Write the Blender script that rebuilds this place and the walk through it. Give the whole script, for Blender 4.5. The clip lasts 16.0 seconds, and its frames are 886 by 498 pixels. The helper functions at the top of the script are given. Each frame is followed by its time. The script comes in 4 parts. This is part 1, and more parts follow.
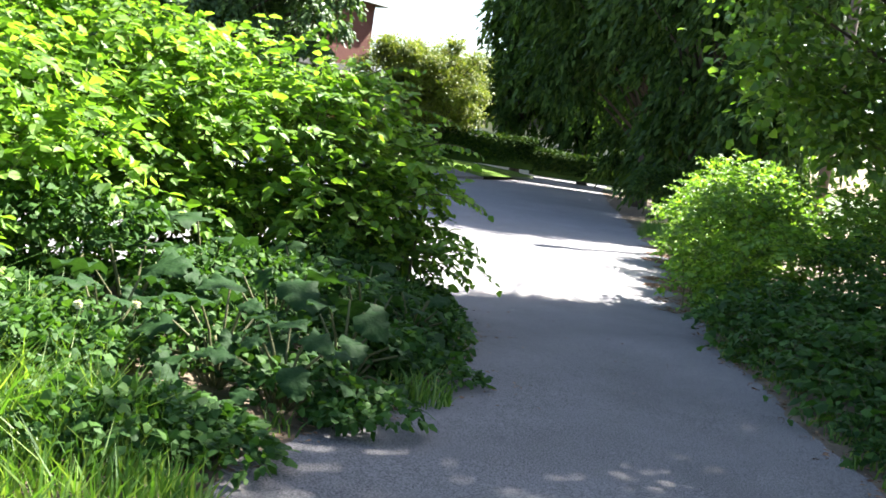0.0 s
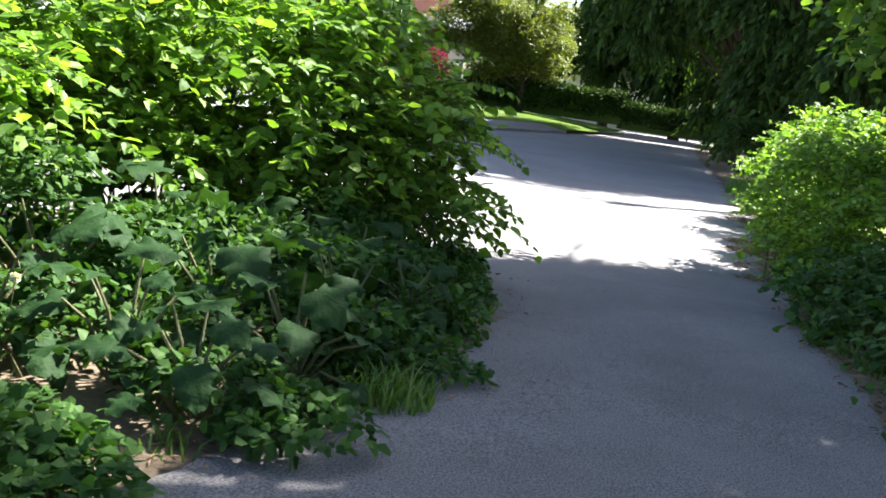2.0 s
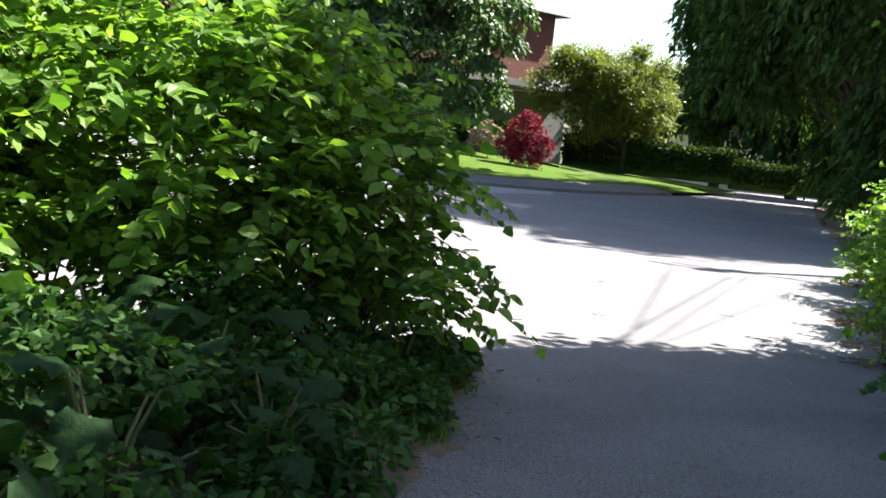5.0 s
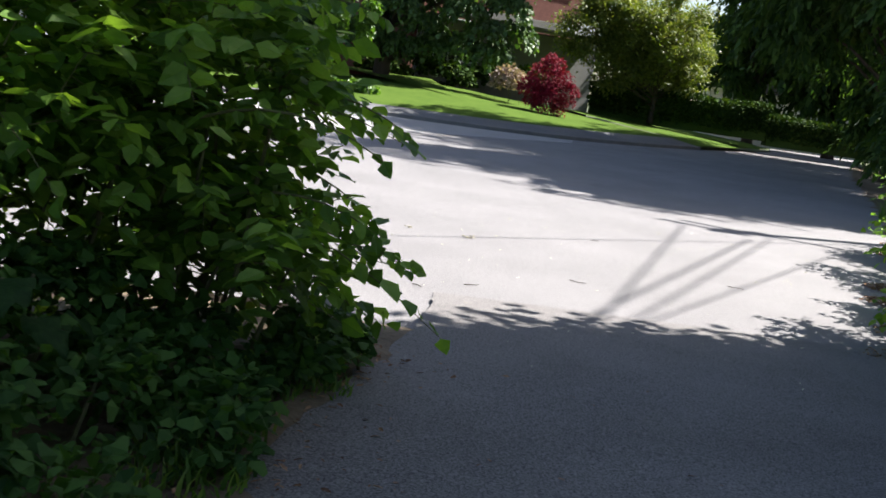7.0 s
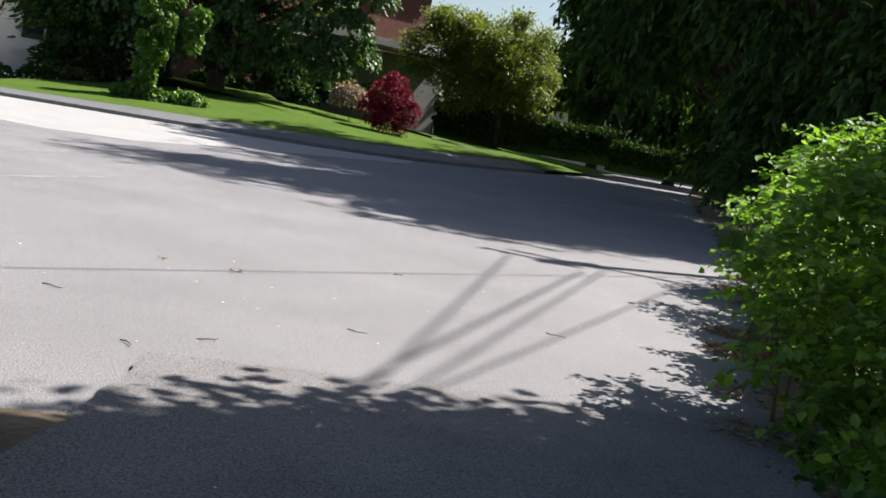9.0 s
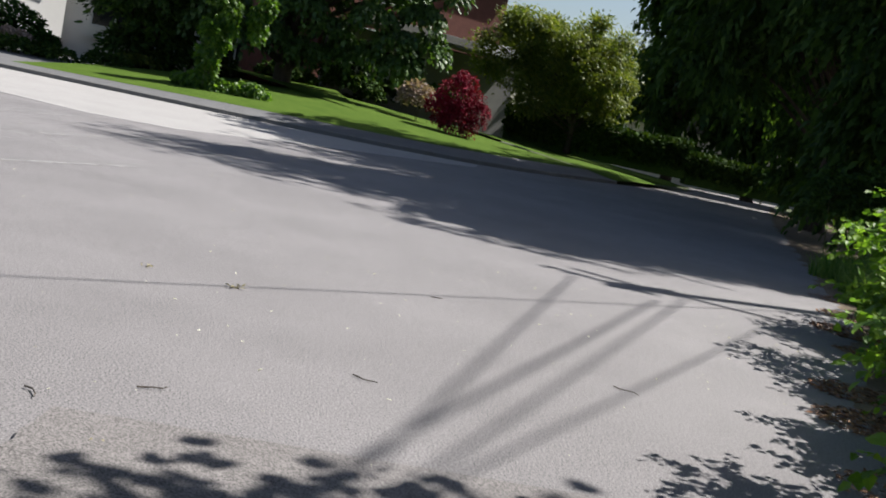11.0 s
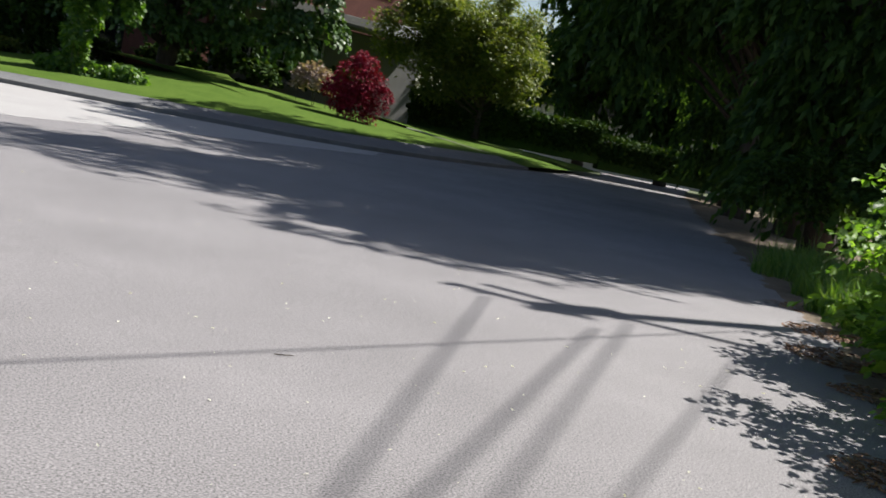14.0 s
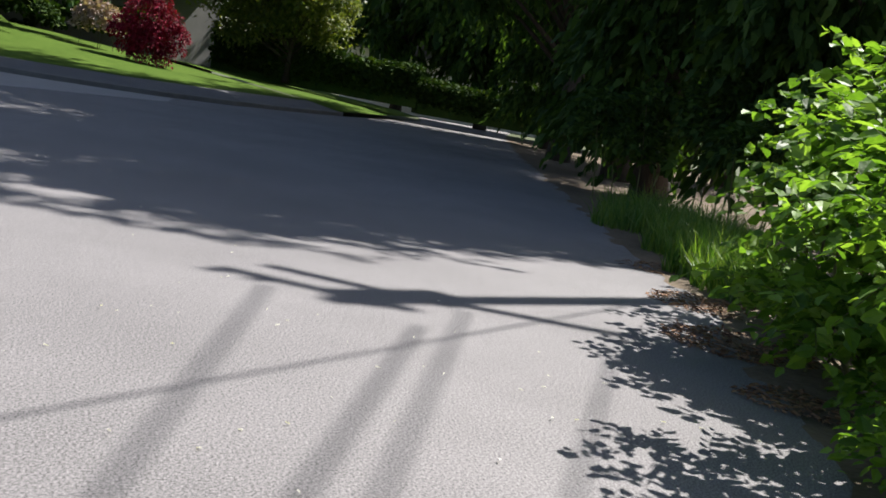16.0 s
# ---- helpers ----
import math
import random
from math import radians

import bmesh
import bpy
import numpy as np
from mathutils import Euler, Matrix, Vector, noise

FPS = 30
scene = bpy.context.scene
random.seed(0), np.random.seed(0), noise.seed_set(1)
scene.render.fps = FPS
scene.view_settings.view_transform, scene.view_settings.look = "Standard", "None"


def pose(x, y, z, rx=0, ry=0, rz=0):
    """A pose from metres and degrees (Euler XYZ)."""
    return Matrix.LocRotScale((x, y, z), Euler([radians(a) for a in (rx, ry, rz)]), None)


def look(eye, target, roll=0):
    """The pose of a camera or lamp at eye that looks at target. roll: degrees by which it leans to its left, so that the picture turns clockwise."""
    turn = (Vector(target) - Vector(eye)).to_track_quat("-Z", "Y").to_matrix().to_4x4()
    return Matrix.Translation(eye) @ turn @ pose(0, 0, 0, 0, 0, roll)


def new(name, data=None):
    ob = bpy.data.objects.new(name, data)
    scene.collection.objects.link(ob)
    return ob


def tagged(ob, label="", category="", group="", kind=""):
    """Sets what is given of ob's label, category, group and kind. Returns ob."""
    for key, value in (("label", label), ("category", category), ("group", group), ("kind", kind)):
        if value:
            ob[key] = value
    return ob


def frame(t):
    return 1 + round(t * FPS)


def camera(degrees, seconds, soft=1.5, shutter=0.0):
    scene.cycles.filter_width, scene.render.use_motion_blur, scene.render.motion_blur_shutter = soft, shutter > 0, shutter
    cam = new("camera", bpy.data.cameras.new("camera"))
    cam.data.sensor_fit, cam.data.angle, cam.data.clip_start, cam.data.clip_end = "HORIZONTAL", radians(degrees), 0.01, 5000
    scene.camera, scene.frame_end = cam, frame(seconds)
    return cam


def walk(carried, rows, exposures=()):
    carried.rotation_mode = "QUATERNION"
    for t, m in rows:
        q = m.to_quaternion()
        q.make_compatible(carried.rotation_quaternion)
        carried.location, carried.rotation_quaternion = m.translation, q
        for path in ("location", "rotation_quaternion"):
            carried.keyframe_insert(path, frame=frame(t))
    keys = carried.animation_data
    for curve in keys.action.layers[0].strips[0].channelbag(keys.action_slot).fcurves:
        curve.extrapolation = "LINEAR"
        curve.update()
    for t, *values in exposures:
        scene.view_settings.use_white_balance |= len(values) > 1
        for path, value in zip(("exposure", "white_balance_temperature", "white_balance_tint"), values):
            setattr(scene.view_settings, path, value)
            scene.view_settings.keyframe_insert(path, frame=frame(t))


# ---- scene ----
cam = camera(46.0, 16.0, soft=1.7, shutter=0.15)
PATH = [
    (0, (-4.152, -8.889, 1.776), (-3.605, -6.977, 1.563), 8.5),
    (0.5, (-3.971, -8.677, 1.775), (-3.468, -6.756, 1.538), 12.9),
    (1, (-3.76, -8.31, 1.772), (-3.286, -6.383, 1.523), 10.1),
    (1.5, (-3.522, -8.004, 1.711), (-3.1, -6.068, 1.44), 11.2),
    (2, (-3.295, -7.666, 1.708), (-2.909, -5.73, 1.388), 8.3),
    (2.5, (-3.044, -7.25, 1.677), (-2.641, -5.31, 1.403), 8.3),
    (3, (-2.835, -6.886, 1.656), (-2.499, -4.934, 1.374), 10.5),
    (3.5, (-2.612, -6.576, 1.641), (-2.307, -4.609, 1.444), 8.8),
    (5.8, (-1.73, -5.215, 1.576), (-1.699, -3.229, 1.344), 7.3),
    (6, (-1.658, -5.108, 1.577), (-1.653, -3.126, 1.31), 7.9),
    (6.5, (-1.488, -4.519, 1.52), (-1.437, -2.548, 1.186), 8.8),
    (7, (-1.239, -3.917, 1.472), (-1.136, -1.946, 1.15), 8.1),
    (7.5, (-1.056, -3.458, 1.433), (-0.977, -1.486, 1.109), 10.1),
    (8, (-0.8, -2.968, 1.416), (-0.587, -0.991, 1.199), 8.1),
    (8.2, (-0.719, -2.796, 1.441), (-0.391, -0.836, 1.218), 7.4),
    (10.3, (-0.172, -1.287, 1.358), (0.187, 0.662, 1.088), 11.2),
    (10.5, (-0.125, -1.111, 1.368), (0.195, 0.84, 1.068), 10.0),
    (11, (-0.07, -0.649, 1.351), (0.175, 1.32, 1.096), 11.9),
    (11.5, (-0.016, -0.188, 1.298), (-0.223, 1.795, 1.14), 8.4),
    (12, (0.052, 0.06, 1.334), (-0.303, 2.016, 1.117), 11.9),
    (12.5, (0.168, 0.436, 1.356), (0.065, 2.424, 1.159), 9.6),
    (13, (0.234, 0.921, 1.343), (0.253, 2.91, 1.127), 11.9),
    (13.5, (0.339, 1.351, 1.356), (0.514, 3.333, 1.156), 11.1),
    (14, (0.504, 1.859, 1.295), (0.918, 3.801, 1.05), 11.2),
    (14.5, (0.596, 2.384, 1.254), (1.142, 4.284, 0.953), 9.8),
    (15, (0.868, 2.982, 1.225), (1.523, 4.845, 0.908), 11.0),
    (15.5, (1.04, 3.491, 1.187), (1.774, 5.327, 0.883), 12.5),
    (16, (1.285, 4.009, 1.192), (2.032, 5.844, 0.912), 10.4),
]
walk(cam, [(t, look(eye, target, roll)) for t, eye, target, roll in PATH],
     exposures=[(0, 2.85), (1.5, 2.7), (2.5, 2.55), (3.7, 2.4), (5.8, 2.1), (7.0, 1.7), (8.2, 1.38), (10.3, 0.95), (11.5, 0.8), (12.3, 0.75), (13.5, 0.9), (16.0, 1.1)])

# ---- light ----
SUN_AZ, SUN_EL = radians(21), radians(51)
world = bpy.data.worlds.new("world")
scene.world = world
world.use_nodes = True
wn = world.node_tree.nodes
sky = wn.new("ShaderNodeTexSky")
sky.sky_type, sky.sun_disc = "NISHITA", False
sky.sun_elevation, sky.sun_rotation = SUN_EL, math.pi / 2 - SUN_AZ
sky.air_density, sky.dust_density = 1.0, 1.5
world.node_tree.links.new(sky.outputs[0], wn["Background"].inputs[0])
wn["Background"].inputs[1].default_value = 0.056
sun = new("sun", bpy.data.lights.new("sun", "SUN"))
sun.data.energy, sun.data.angle, sun.data.color = 5.0, radians(0.53), (1.0, 0.965, 0.91)
sun_dir = Vector((math.cos(SUN_AZ) * math.cos(SUN_EL), math.sin(SUN_AZ) * math.cos(SUN_EL), math.sin(SUN_EL)))
sun.rotation_euler = sun_dir.to_track_quat("Z", "Y").to_euler()
sun.location = (20, 10, 30)


# ---- materials ----
def mat(name, colors, rough=0.8, scale=8.0, fine=60.0, bump=0.2, metal=0.0, spec=0.5, island=False, trans=0.0, per_object=False, detail=0.35, stretch=(1, 1, 1), speck=0.0):
    """A surface of two or three tones mixed by a coarse and a fine noise, with relief."""
    m = bpy.data.materials.new(name)
    m.use_nodes = True
    nt = m.node_tree
    n, ln = nt.nodes, nt.links
    b = n["Principled BSDF"]
    tc = n.new("ShaderNodeTexCoord")
    mp = n.new("ShaderNodeMapping")
    mp.inputs["Scale"].default_value = stretch
    ln.new(tc.outputs["Object"], mp.inputs[0])
    a = n.new("ShaderNodeTexNoise")
    a.inputs["Scale"].default_value, a.inputs["Detail"].default_value, a.inputs["Roughness"].default_value = scale, 6, 0.65
    f = n.new("ShaderNodeTexNoise")
    f.inputs["Scale"].default_value, f.inputs["Detail"].default_value = fine, 3
    ln.new(mp.outputs[0], a.inputs[0])
    ln.new(mp.outputs[0], f.inputs[0])
    mix = n.new("ShaderNodeMath")
    mix.operation = "MULTIPLY_ADD"
    mix.inputs[1].default_value = detail
    sub = n.new("ShaderNodeMath")
    sub.operation = "MULTIPLY"
    sub.inputs[1].default_value = 1 - detail
    ln.new(a.outputs[0], sub.inputs[0])
    ln.new(f.outputs[0], mix.inputs[0])
    ln.new(sub.outputs[0], mix.inputs[2])
    fac = mix.outputs[0]
    if island or per_object:
        src = n.new("ShaderNodeNewGeometry").outputs["Random Per Island"] if island else n.new("ShaderNodeObjectInfo").outputs["Random"]
        av = n.new("ShaderNodeMath")
        av.operation = "MULTIPLY_ADD"
        av.inputs[1].default_value = 0.45
        half = n.new("ShaderNodeMath")
        half.operation = "MULTIPLY"
        half.inputs[1].default_value = 0.55
        ln.new(fac, half.inputs[0])
        ln.new(src, av.inputs[0])
        ln.new(half.outputs[0], av.inputs[2])
        fac = av.outputs[0]
    ramp = n.new("ShaderNodeValToRGB")
    lo, hi = 0.30, 0.70
    el = ramp.color_ramp.elements
    el[0].position, el[1].position = lo, hi
    el[0].color, el[1].color = (*colors[0], 1), (*colors[-1], 1)
    for k, c in enumerate(colors[1:-1]):
        e = el.new(lo + (hi - lo) * (k + 1) / (len(colors) - 1))
        e.color = (*c, 1)
    ln.new(fac, ramp.inputs[0])
    tone = ramp.outputs[0]
    if speck:
        g = n.new("ShaderNodeTexNoise")
        g.inputs["Scale"].default_value, g.inputs["Detail"].default_value, g.inputs["Roughness"].default_value = 95, 4, 0.8
        ln.new(mp.outputs[0], g.inputs[0])
        big = n.new("ShaderNodeTexNoise")
        big.inputs["Scale"].default_value, big.inputs["Detail"].default_value, big.inputs["Roughness"].default_value = 0.45, 9, 0.6
        ln.new(mp.outputs[0], big.inputs[0])
        both = n.new("ShaderNodeMath")
        both.operation = "MULTIPLY_ADD"
        both.inputs[1].default_value = 0.14
        ln.new(big.outputs[0], both.inputs[0])
        ln.new(g.outputs[0], both.inputs[2])
        vary = n.new("ShaderNodeMapRange")
        vary.inputs["From Min"].default_value, vary.inputs["From Max"].default_value = 0.43, 0.71
        vary.inputs["To Min"].default_value, vary.inputs["To Max"].default_value = 1 - speck, 1 + speck
        ln.new(both.outputs[0], vary.inputs["Value"])
        mul = n.new("ShaderNodeMixRGB")
        mul.blend_type, mul.inputs[0].default_value = "MULTIPLY", 1.0
        ln.new(tone, mul.inputs[1])
        ln.new(vary.outputs[0], mul.inputs[2])
        tone = mul.outputs[0]
    ln.new(tone, b.inputs["Base Color"])
    b.inputs["Roughness"].default_value, b.inputs["Metallic"].default_value = rough, metal
    b.inputs["Specular IOR Level"].default_value = spec
    if bump:
        bp = n.new("ShaderNodeBump")
        bp.inputs["Strength"].default_value, bp.inputs["Distance"].default_value = bump, 0.02
        ln.new(f.outputs[0], bp.inputs["Height"])
        ln.new(bp.outputs[0], b.inputs["Normal"])
    if trans:
        tr = n.new("ShaderNodeBsdfTranslucent")
        gain = n.new("ShaderNodeMixRGB")
        gain.blend_type, gain.inputs[0].default_value = "MULTIPLY", 1.0
        gain.inputs[2].default_value = (1.35, 1.42, 0.5, 1)
        ln.new(ramp.outputs[0], gain.inputs[1])
        ln.new(gain.outputs[0], tr.inputs[0])
        mx = n.new("ShaderNodeMixShader")
        mx.inputs[0].default_value = trans
        ln.new(b.outputs[0], mx.inputs[1])
        ln.new(tr.outputs[0], mx.inputs[2])
        ln.new(mx.outputs[0], n["Material Output"].inputs[0])
    return m


ASPHALT = mat("asphalt", [(0.162, 0.153, 0.157), (0.173, 0.164, 0.168), (0.184, 0.175, 0.179)], 0.9, 0.7, 300, 0.05, detail=0.6, speck=0.8)
DIRTY = mat("dirty_asphalt", [(0.118, 0.108, 0.104), (0.15, 0.139, 0.137), (0.18, 0.168, 0.168)], 0.92, 0.9, 300, 0.07, detail=0.45, speck=0.8)
LANE = mat("pale_asphalt", [(0.27, 0.26, 0.258), (0.33, 0.32, 0.316)], 0.9, 0.8, 260, 0.2, detail=0.4, speck=0.22)
WALKWAY = mat("pavement_asphalt", [(0.09, 0.09, 0.095), (0.14, 0.14, 0.145)], 0.9, 1.0, 200, 0.25, detail=0.4, speck=0.2)
KERB = mat("kerb_concrete", [(0.10, 0.10, 0.10), (0.2, 0.195, 0.185)], 0.9, 2, 50, 0.4)
SOIL = mat("earth", [(0.06, 0.045, 0.03), (0.13, 0.095, 0.06), (0.2, 0.15, 0.1)], 0.95, 1.5, 25, 0.8)
LITTER = mat("leaf_litter", [(0.08, 0.04, 0.02), (0.25, 0.13, 0.07), (0.36, 0.22, 0.13)], 0.9, 6, 70, 0.5, island=True)
PAINT = mat("worn_paint", [(0.28, 0.275, 0.27), (0.40, 0.395, 0.39)], 0.8, 6, 50, 0.2, detail=0.6)


def wear(m, cover, scale):
    """Lets the asphalt show through worn gaps of a paint."""
    nt = m.node_tree
    n, ln = nt.nodes, nt.links
    tc = n.new("ShaderNodeTexCoord")
    nz = n.new("ShaderNodeTexNoise")
    nz.inputs["Scale"].default_value, nz.inputs["Detail"].default_value, nz.inputs["Roughness"].default_value = scale, 8, 0.75
    ln.new(tc.outputs["Object"], nz.inputs[0])
    rg_ = n.new("ShaderNodeMapRange")
    rg_.inputs["From Min"].default_value, rg_.inputs["From Max"].default_value = 0.58 - 0.4 * cover, 1.0 - 0.4 * cover
    ln.new(nz.outputs[0], rg_.inputs["Value"])
    mx, tr = n.new("ShaderNodeMixShader"), n.new("ShaderNodeBsdfTransparent")
    ln.new(rg_.outputs[0], mx.inputs[0])
    ln.new(tr.outputs[0], mx.inputs[1])
    ln.new(n["Principled BSDF"].outputs[0], mx.inputs[2])
    ln.new(mx.outputs[0], n["Material Output"].inputs[0])


wear(PAINT, 0.72, 5.0)
RED_PAINT = mat("worn_red_paint", [(0.18, 0.12, 0.11), (0.32, 0.14, 0.12)], 0.8, 6, 50, 0.2)
TURF = mat("turf", [(0.038, 0.075, 0.012), (0.066, 0.112, 0.018), (0.10, 0.15, 0.028)], 0.95, 1.2, 45, 0.8, detail=0.6, spec=0.05)
LAND = mat("rough_ground", [(0.05, 0.05, 0.025), (0.06, 0.09, 0.025)], 0.95, 0.6, 15, 0.5)
BARK = mat("bark", [(0.035, 0.026, 0.02), (0.09, 0.07, 0.055)], 0.95, 9, 50, 0.9, stretch=(1, 1, 0.25))
TWIG = mat("green_stem", [(0.05, 0.06, 0.02), (0.14, 0.13, 0.05)], 0.8, 12, 60, 0.3)
KNOT = mat("knotweed_leaf", [(0.06, 0.13, 0.018), (0.122, 0.235, 0.032), (0.23, 0.365, 0.065)], 0.5, 4, 40, 0.15, island=True, trans=0.48, spec=0.3)
DARKLEAF = mat("dark_leaf", [(0.014, 0.042, 0.011), (0.026, 0.066, 0.016), (0.05, 0.11, 0.022)], 0.7, 4, 40, 0.15, island=True, trans=0.3, spec=0.12)
WEEDLEAF = mat("weed_leaf", [(0.022, 0.062, 0.012), (0.038, 0.095, 0.017), (0.07, 0.145, 0.028)], 0.6, 4, 40, 0.15, island=True, trans=0.35, spec=0.2)
BURDOCK = mat("burdock_leaf", [(0.011, 0.031, 0.010), (0.019, 0.048, 0.015), (0.034, 0.078, 0.022)], 0.62, 14, 60, 0.3, island=True, trans=0.3, detail=0.5, spec=0.1)
CHEST = mat("chestnut_leaf", [(0.028, 0.065, 0.018), (0.055, 0.112, 0.03), (0.10, 0.175, 0.05)], 0.5, 1, 20, 0.15, island=True, trans=0.3)
ROADLEAF = mat("roadside_leaf", [(0.04, 0.095, 0.014), (0.08, 0.165, 0.024), (0.14, 0.24, 0.04)], 0.45, 1, 20, 0.15, island=True, trans=0.48)
CONIFER = mat("conifer_leaf", [(0.019, 0.046, 0.010), (0.037, 0.078, 0.016), (0.072, 0.13, 0.026)], 0.65, 1, 20, 0.15, island=True, trans=0.3, spec=0.2)
YELLOWLEAF = mat("yellow_green_leaf", [(0.075, 0.115, 0.02), (0.13, 0.165, 0.03), (0.21, 0.235, 0.05)], 0.5, 1, 20, 0.15, island=True, trans=0.35)
MAPLELEAF = mat("red_maple_leaf", [(0.08, 0.003, 0.014), (0.18, 0.006, 0.028), (0.32, 0.02, 0.06)], 0.6, 2, 20, 0.15, island=True, trans=0.15, spec=0.15)
PINKLEAF = mat("pale_pink_leaf", [(0.2, 0.14, 0.12), (0.4, 0.3, 0.28)], 0.6, 2, 20, 0.1, island=True, trans=0.2)
HEDGELEAF = mat("hedge_leaf", [(0.018, 0.04, 0.01), (0.03, 0.065, 0.015), (0.07, 0.11, 0.02)], 0.75, 1, 20, 0.15, island=True, trans=0.15, spec=0.1)
GRASS = mat("grass_blade", [(0.05, 0.125, 0.018), (0.10, 0.2, 0.03), (0.19, 0.27, 0.06)], 0.5, 3, 30, 0.0, island=True, trans=0.4)
WHITEWALL = mat("white_wall", [(0.66, 0.65, 0.63), (0.74, 0.73, 0.71)], 0.85, 0.6, 40, 0.15)
GREYWALL = mat("grey_wall", [(0.27, 0.27, 0.27), (0.34, 0.34, 0.33)], 0.85, 0.6, 40, 0.15)
MORTAR = mat("brickwork", [(0.11, 0.042, 0.034), (0.155, 0.06, 0.046), (0.21, 0.085, 0.062)], 0.95, 3, 30, 0.3, detail=0.6)
# darker copy of the grey wall, with the shade under the canopy in its colour
SHADOWGREY = mat("shaded_render", [(0.13, 0.128, 0.125), (0.2, 0.195, 0.19)], 0.9, 1.2, 40, 0.2)
ROOF = mat("roof_felt", [(0.05, 0.05, 0.05), (0.09, 0.088, 0.085)], 0.9, 2, 60, 0.4)
TRIM = mat("white_trim", [(0.6, 0.6, 0.59), (0.72, 0.72, 0.7)], 0.6, 2, 40, 0.1)
DARKTRIM = mat("dark_trim", [(0.02, 0.02, 0.02), (0.04, 0.038, 0.035)], 0.6, 2, 40, 0.1)
BROWN = mat("brown_cladding", [(0.03, 0.018, 0.016), (0.055, 0.034, 0.03)], 0.8, 2, 40, 0.2)
REDPOST = mat("red_post_paint", [(0.105, 0.022, 0.03), (0.15, 0.032, 0.04)], 0.6, 2, 40, 0.1)
GREYPAINT = mat("grey_door_paint", [(0.33, 0.34, 0.37), (0.40, 0.41, 0.44)], 0.5, 2, 40, 0.1)
GLASS = mat("window_glass", [(0.012, 0.014, 0.016), (0.03, 0.032, 0.035)], 0.06, 1, 10, 0.0, spec=0.7)
METAL = mat("painted_metal", [(0.5, 0.5, 0.49), (0.58, 0.58, 0.57)], 0.45, 4, 50, 0.05, metal=0.2)
CHROME = mat("alloy", [(0.55, 0.55, 0.56), (0.65, 0.65, 0.66)], 0.25, 4, 50, 0.0, metal=0.9)
CARPAINT = mat("black_car_paint", [(0.006, 0.006, 0.008), (0.01, 0.01, 0.012)], 0.15, 2, 20, 0.0, spec=0.35)
RUBBER = mat("rubber", [(0.012, 0.012, 0.012), (0.025, 0.025, 0.025)], 0.85, 6, 50, 0.2)
LAMPGLASS = mat("lamp_glass", [(0.6, 0.6, 0.6), (0.75, 0.75, 0.75)], 0.1, 6, 50, 0.0, spec=0.8)
POLEWOOD = mat("weathered_pole", [(0.07, 0.055, 0.04), (0.14, 0.11, 0.085)], 0.9, 6, 60, 0.5, stretch=(1, 1, 0.1))
STRAW = mat("dry_leaf", [(0.2, 0.18, 0.10), (0.42, 0.38, 0.25)], 0.9, 6, 70, 0.3, island=True)
COPPER = mat("copper_leaf", [(0.05, 0.025, 0.022), (0.09, 0.045, 0.04)], 0.6, 1, 20, 0.1, island=True, trans=0.2)
STONE = mat("stone", [(0.25, 0.24, 0.23), (0.42, 0.41, 0.39)], 0.9, 3, 40, 0.4)
SEEDHEAD = mat("seed_head", [(0.6, 0.58, 0.55), (0.75, 0.73, 0.7)], 0.9, 20, 80, 0.0, trans=0.3)


# ---- helpers for shapes ----
def thing(name, label, category, m=None, group="", kind=""):
    ob = new(name)
    if m is not None:
        ob.matrix_world = m
    return tagged(ob, label, category, group, kind)


def part(name, bm, material, parent=None, label="", smooth=False):
    """Links a bmesh, or (vertices, faces), as one mesh object under a thing or a part."""
    me = bpy.data.meshes.new(name)
    if isinstance(bm, tuple):
        me.from_pydata(bm[0], [], bm[1])
    else:
        bmesh.ops.recalc_face_normals(bm, faces=bm.faces)
        bm.to_mesh(me)
        bm.free()
    me.materials.append(material)
    if smooth:
        me.polygons.foreach_set("use_smooth", [True] * len(me.polygons))
    ob = new(name, me)
    if parent is not None:
        ob.parent = parent
    if label:
        ob["label"] = label
    return ob


def box(x0, x1, y0, y1, z0, z1, bevel=0.0, bm=None):
    bm = bm or bmesh.new()
    made = bmesh.ops.create_cube(bm, size=1.0, matrix=Matrix.LocRotScale(((x0 + x1) / 2, (y0 + y1) / 2, (z0 + z1) / 2), None, (x1 - x0, y1 - y0, z1 - z0)))
    if bevel:
        edges = list({e for v in made["verts"] for e in v.link_edges})
        bmesh.ops.bevel(bm, geom=edges, offset=bevel, segments=2, affect="EDGES", profile=0.6)
    return bm


def prism(outline, depth0, depth1, axis="y"):
    """An outline in x and z pushed from depth0 to depth1 along y, or in x and y along z."""
    bm = bmesh.new()
    put = (lambda a, b, d: (a, d, b)) if axis == "y" else (lambda a, b, d: (a, b, d))
    f0 = [bm.verts.new(put(a, b, depth0)) for a, b in outline]
    f1 = [bm.verts.new(put(a, b, depth1)) for a, b in outline]
    bm.faces.new(f0)
    bm.faces.new(f1[::-1])
    for i in range(len(outline)):
        j = (i + 1) % len(outline)
        bm.faces.new((f0[i], f1[i], f1[j], f0[j]))
    return bm


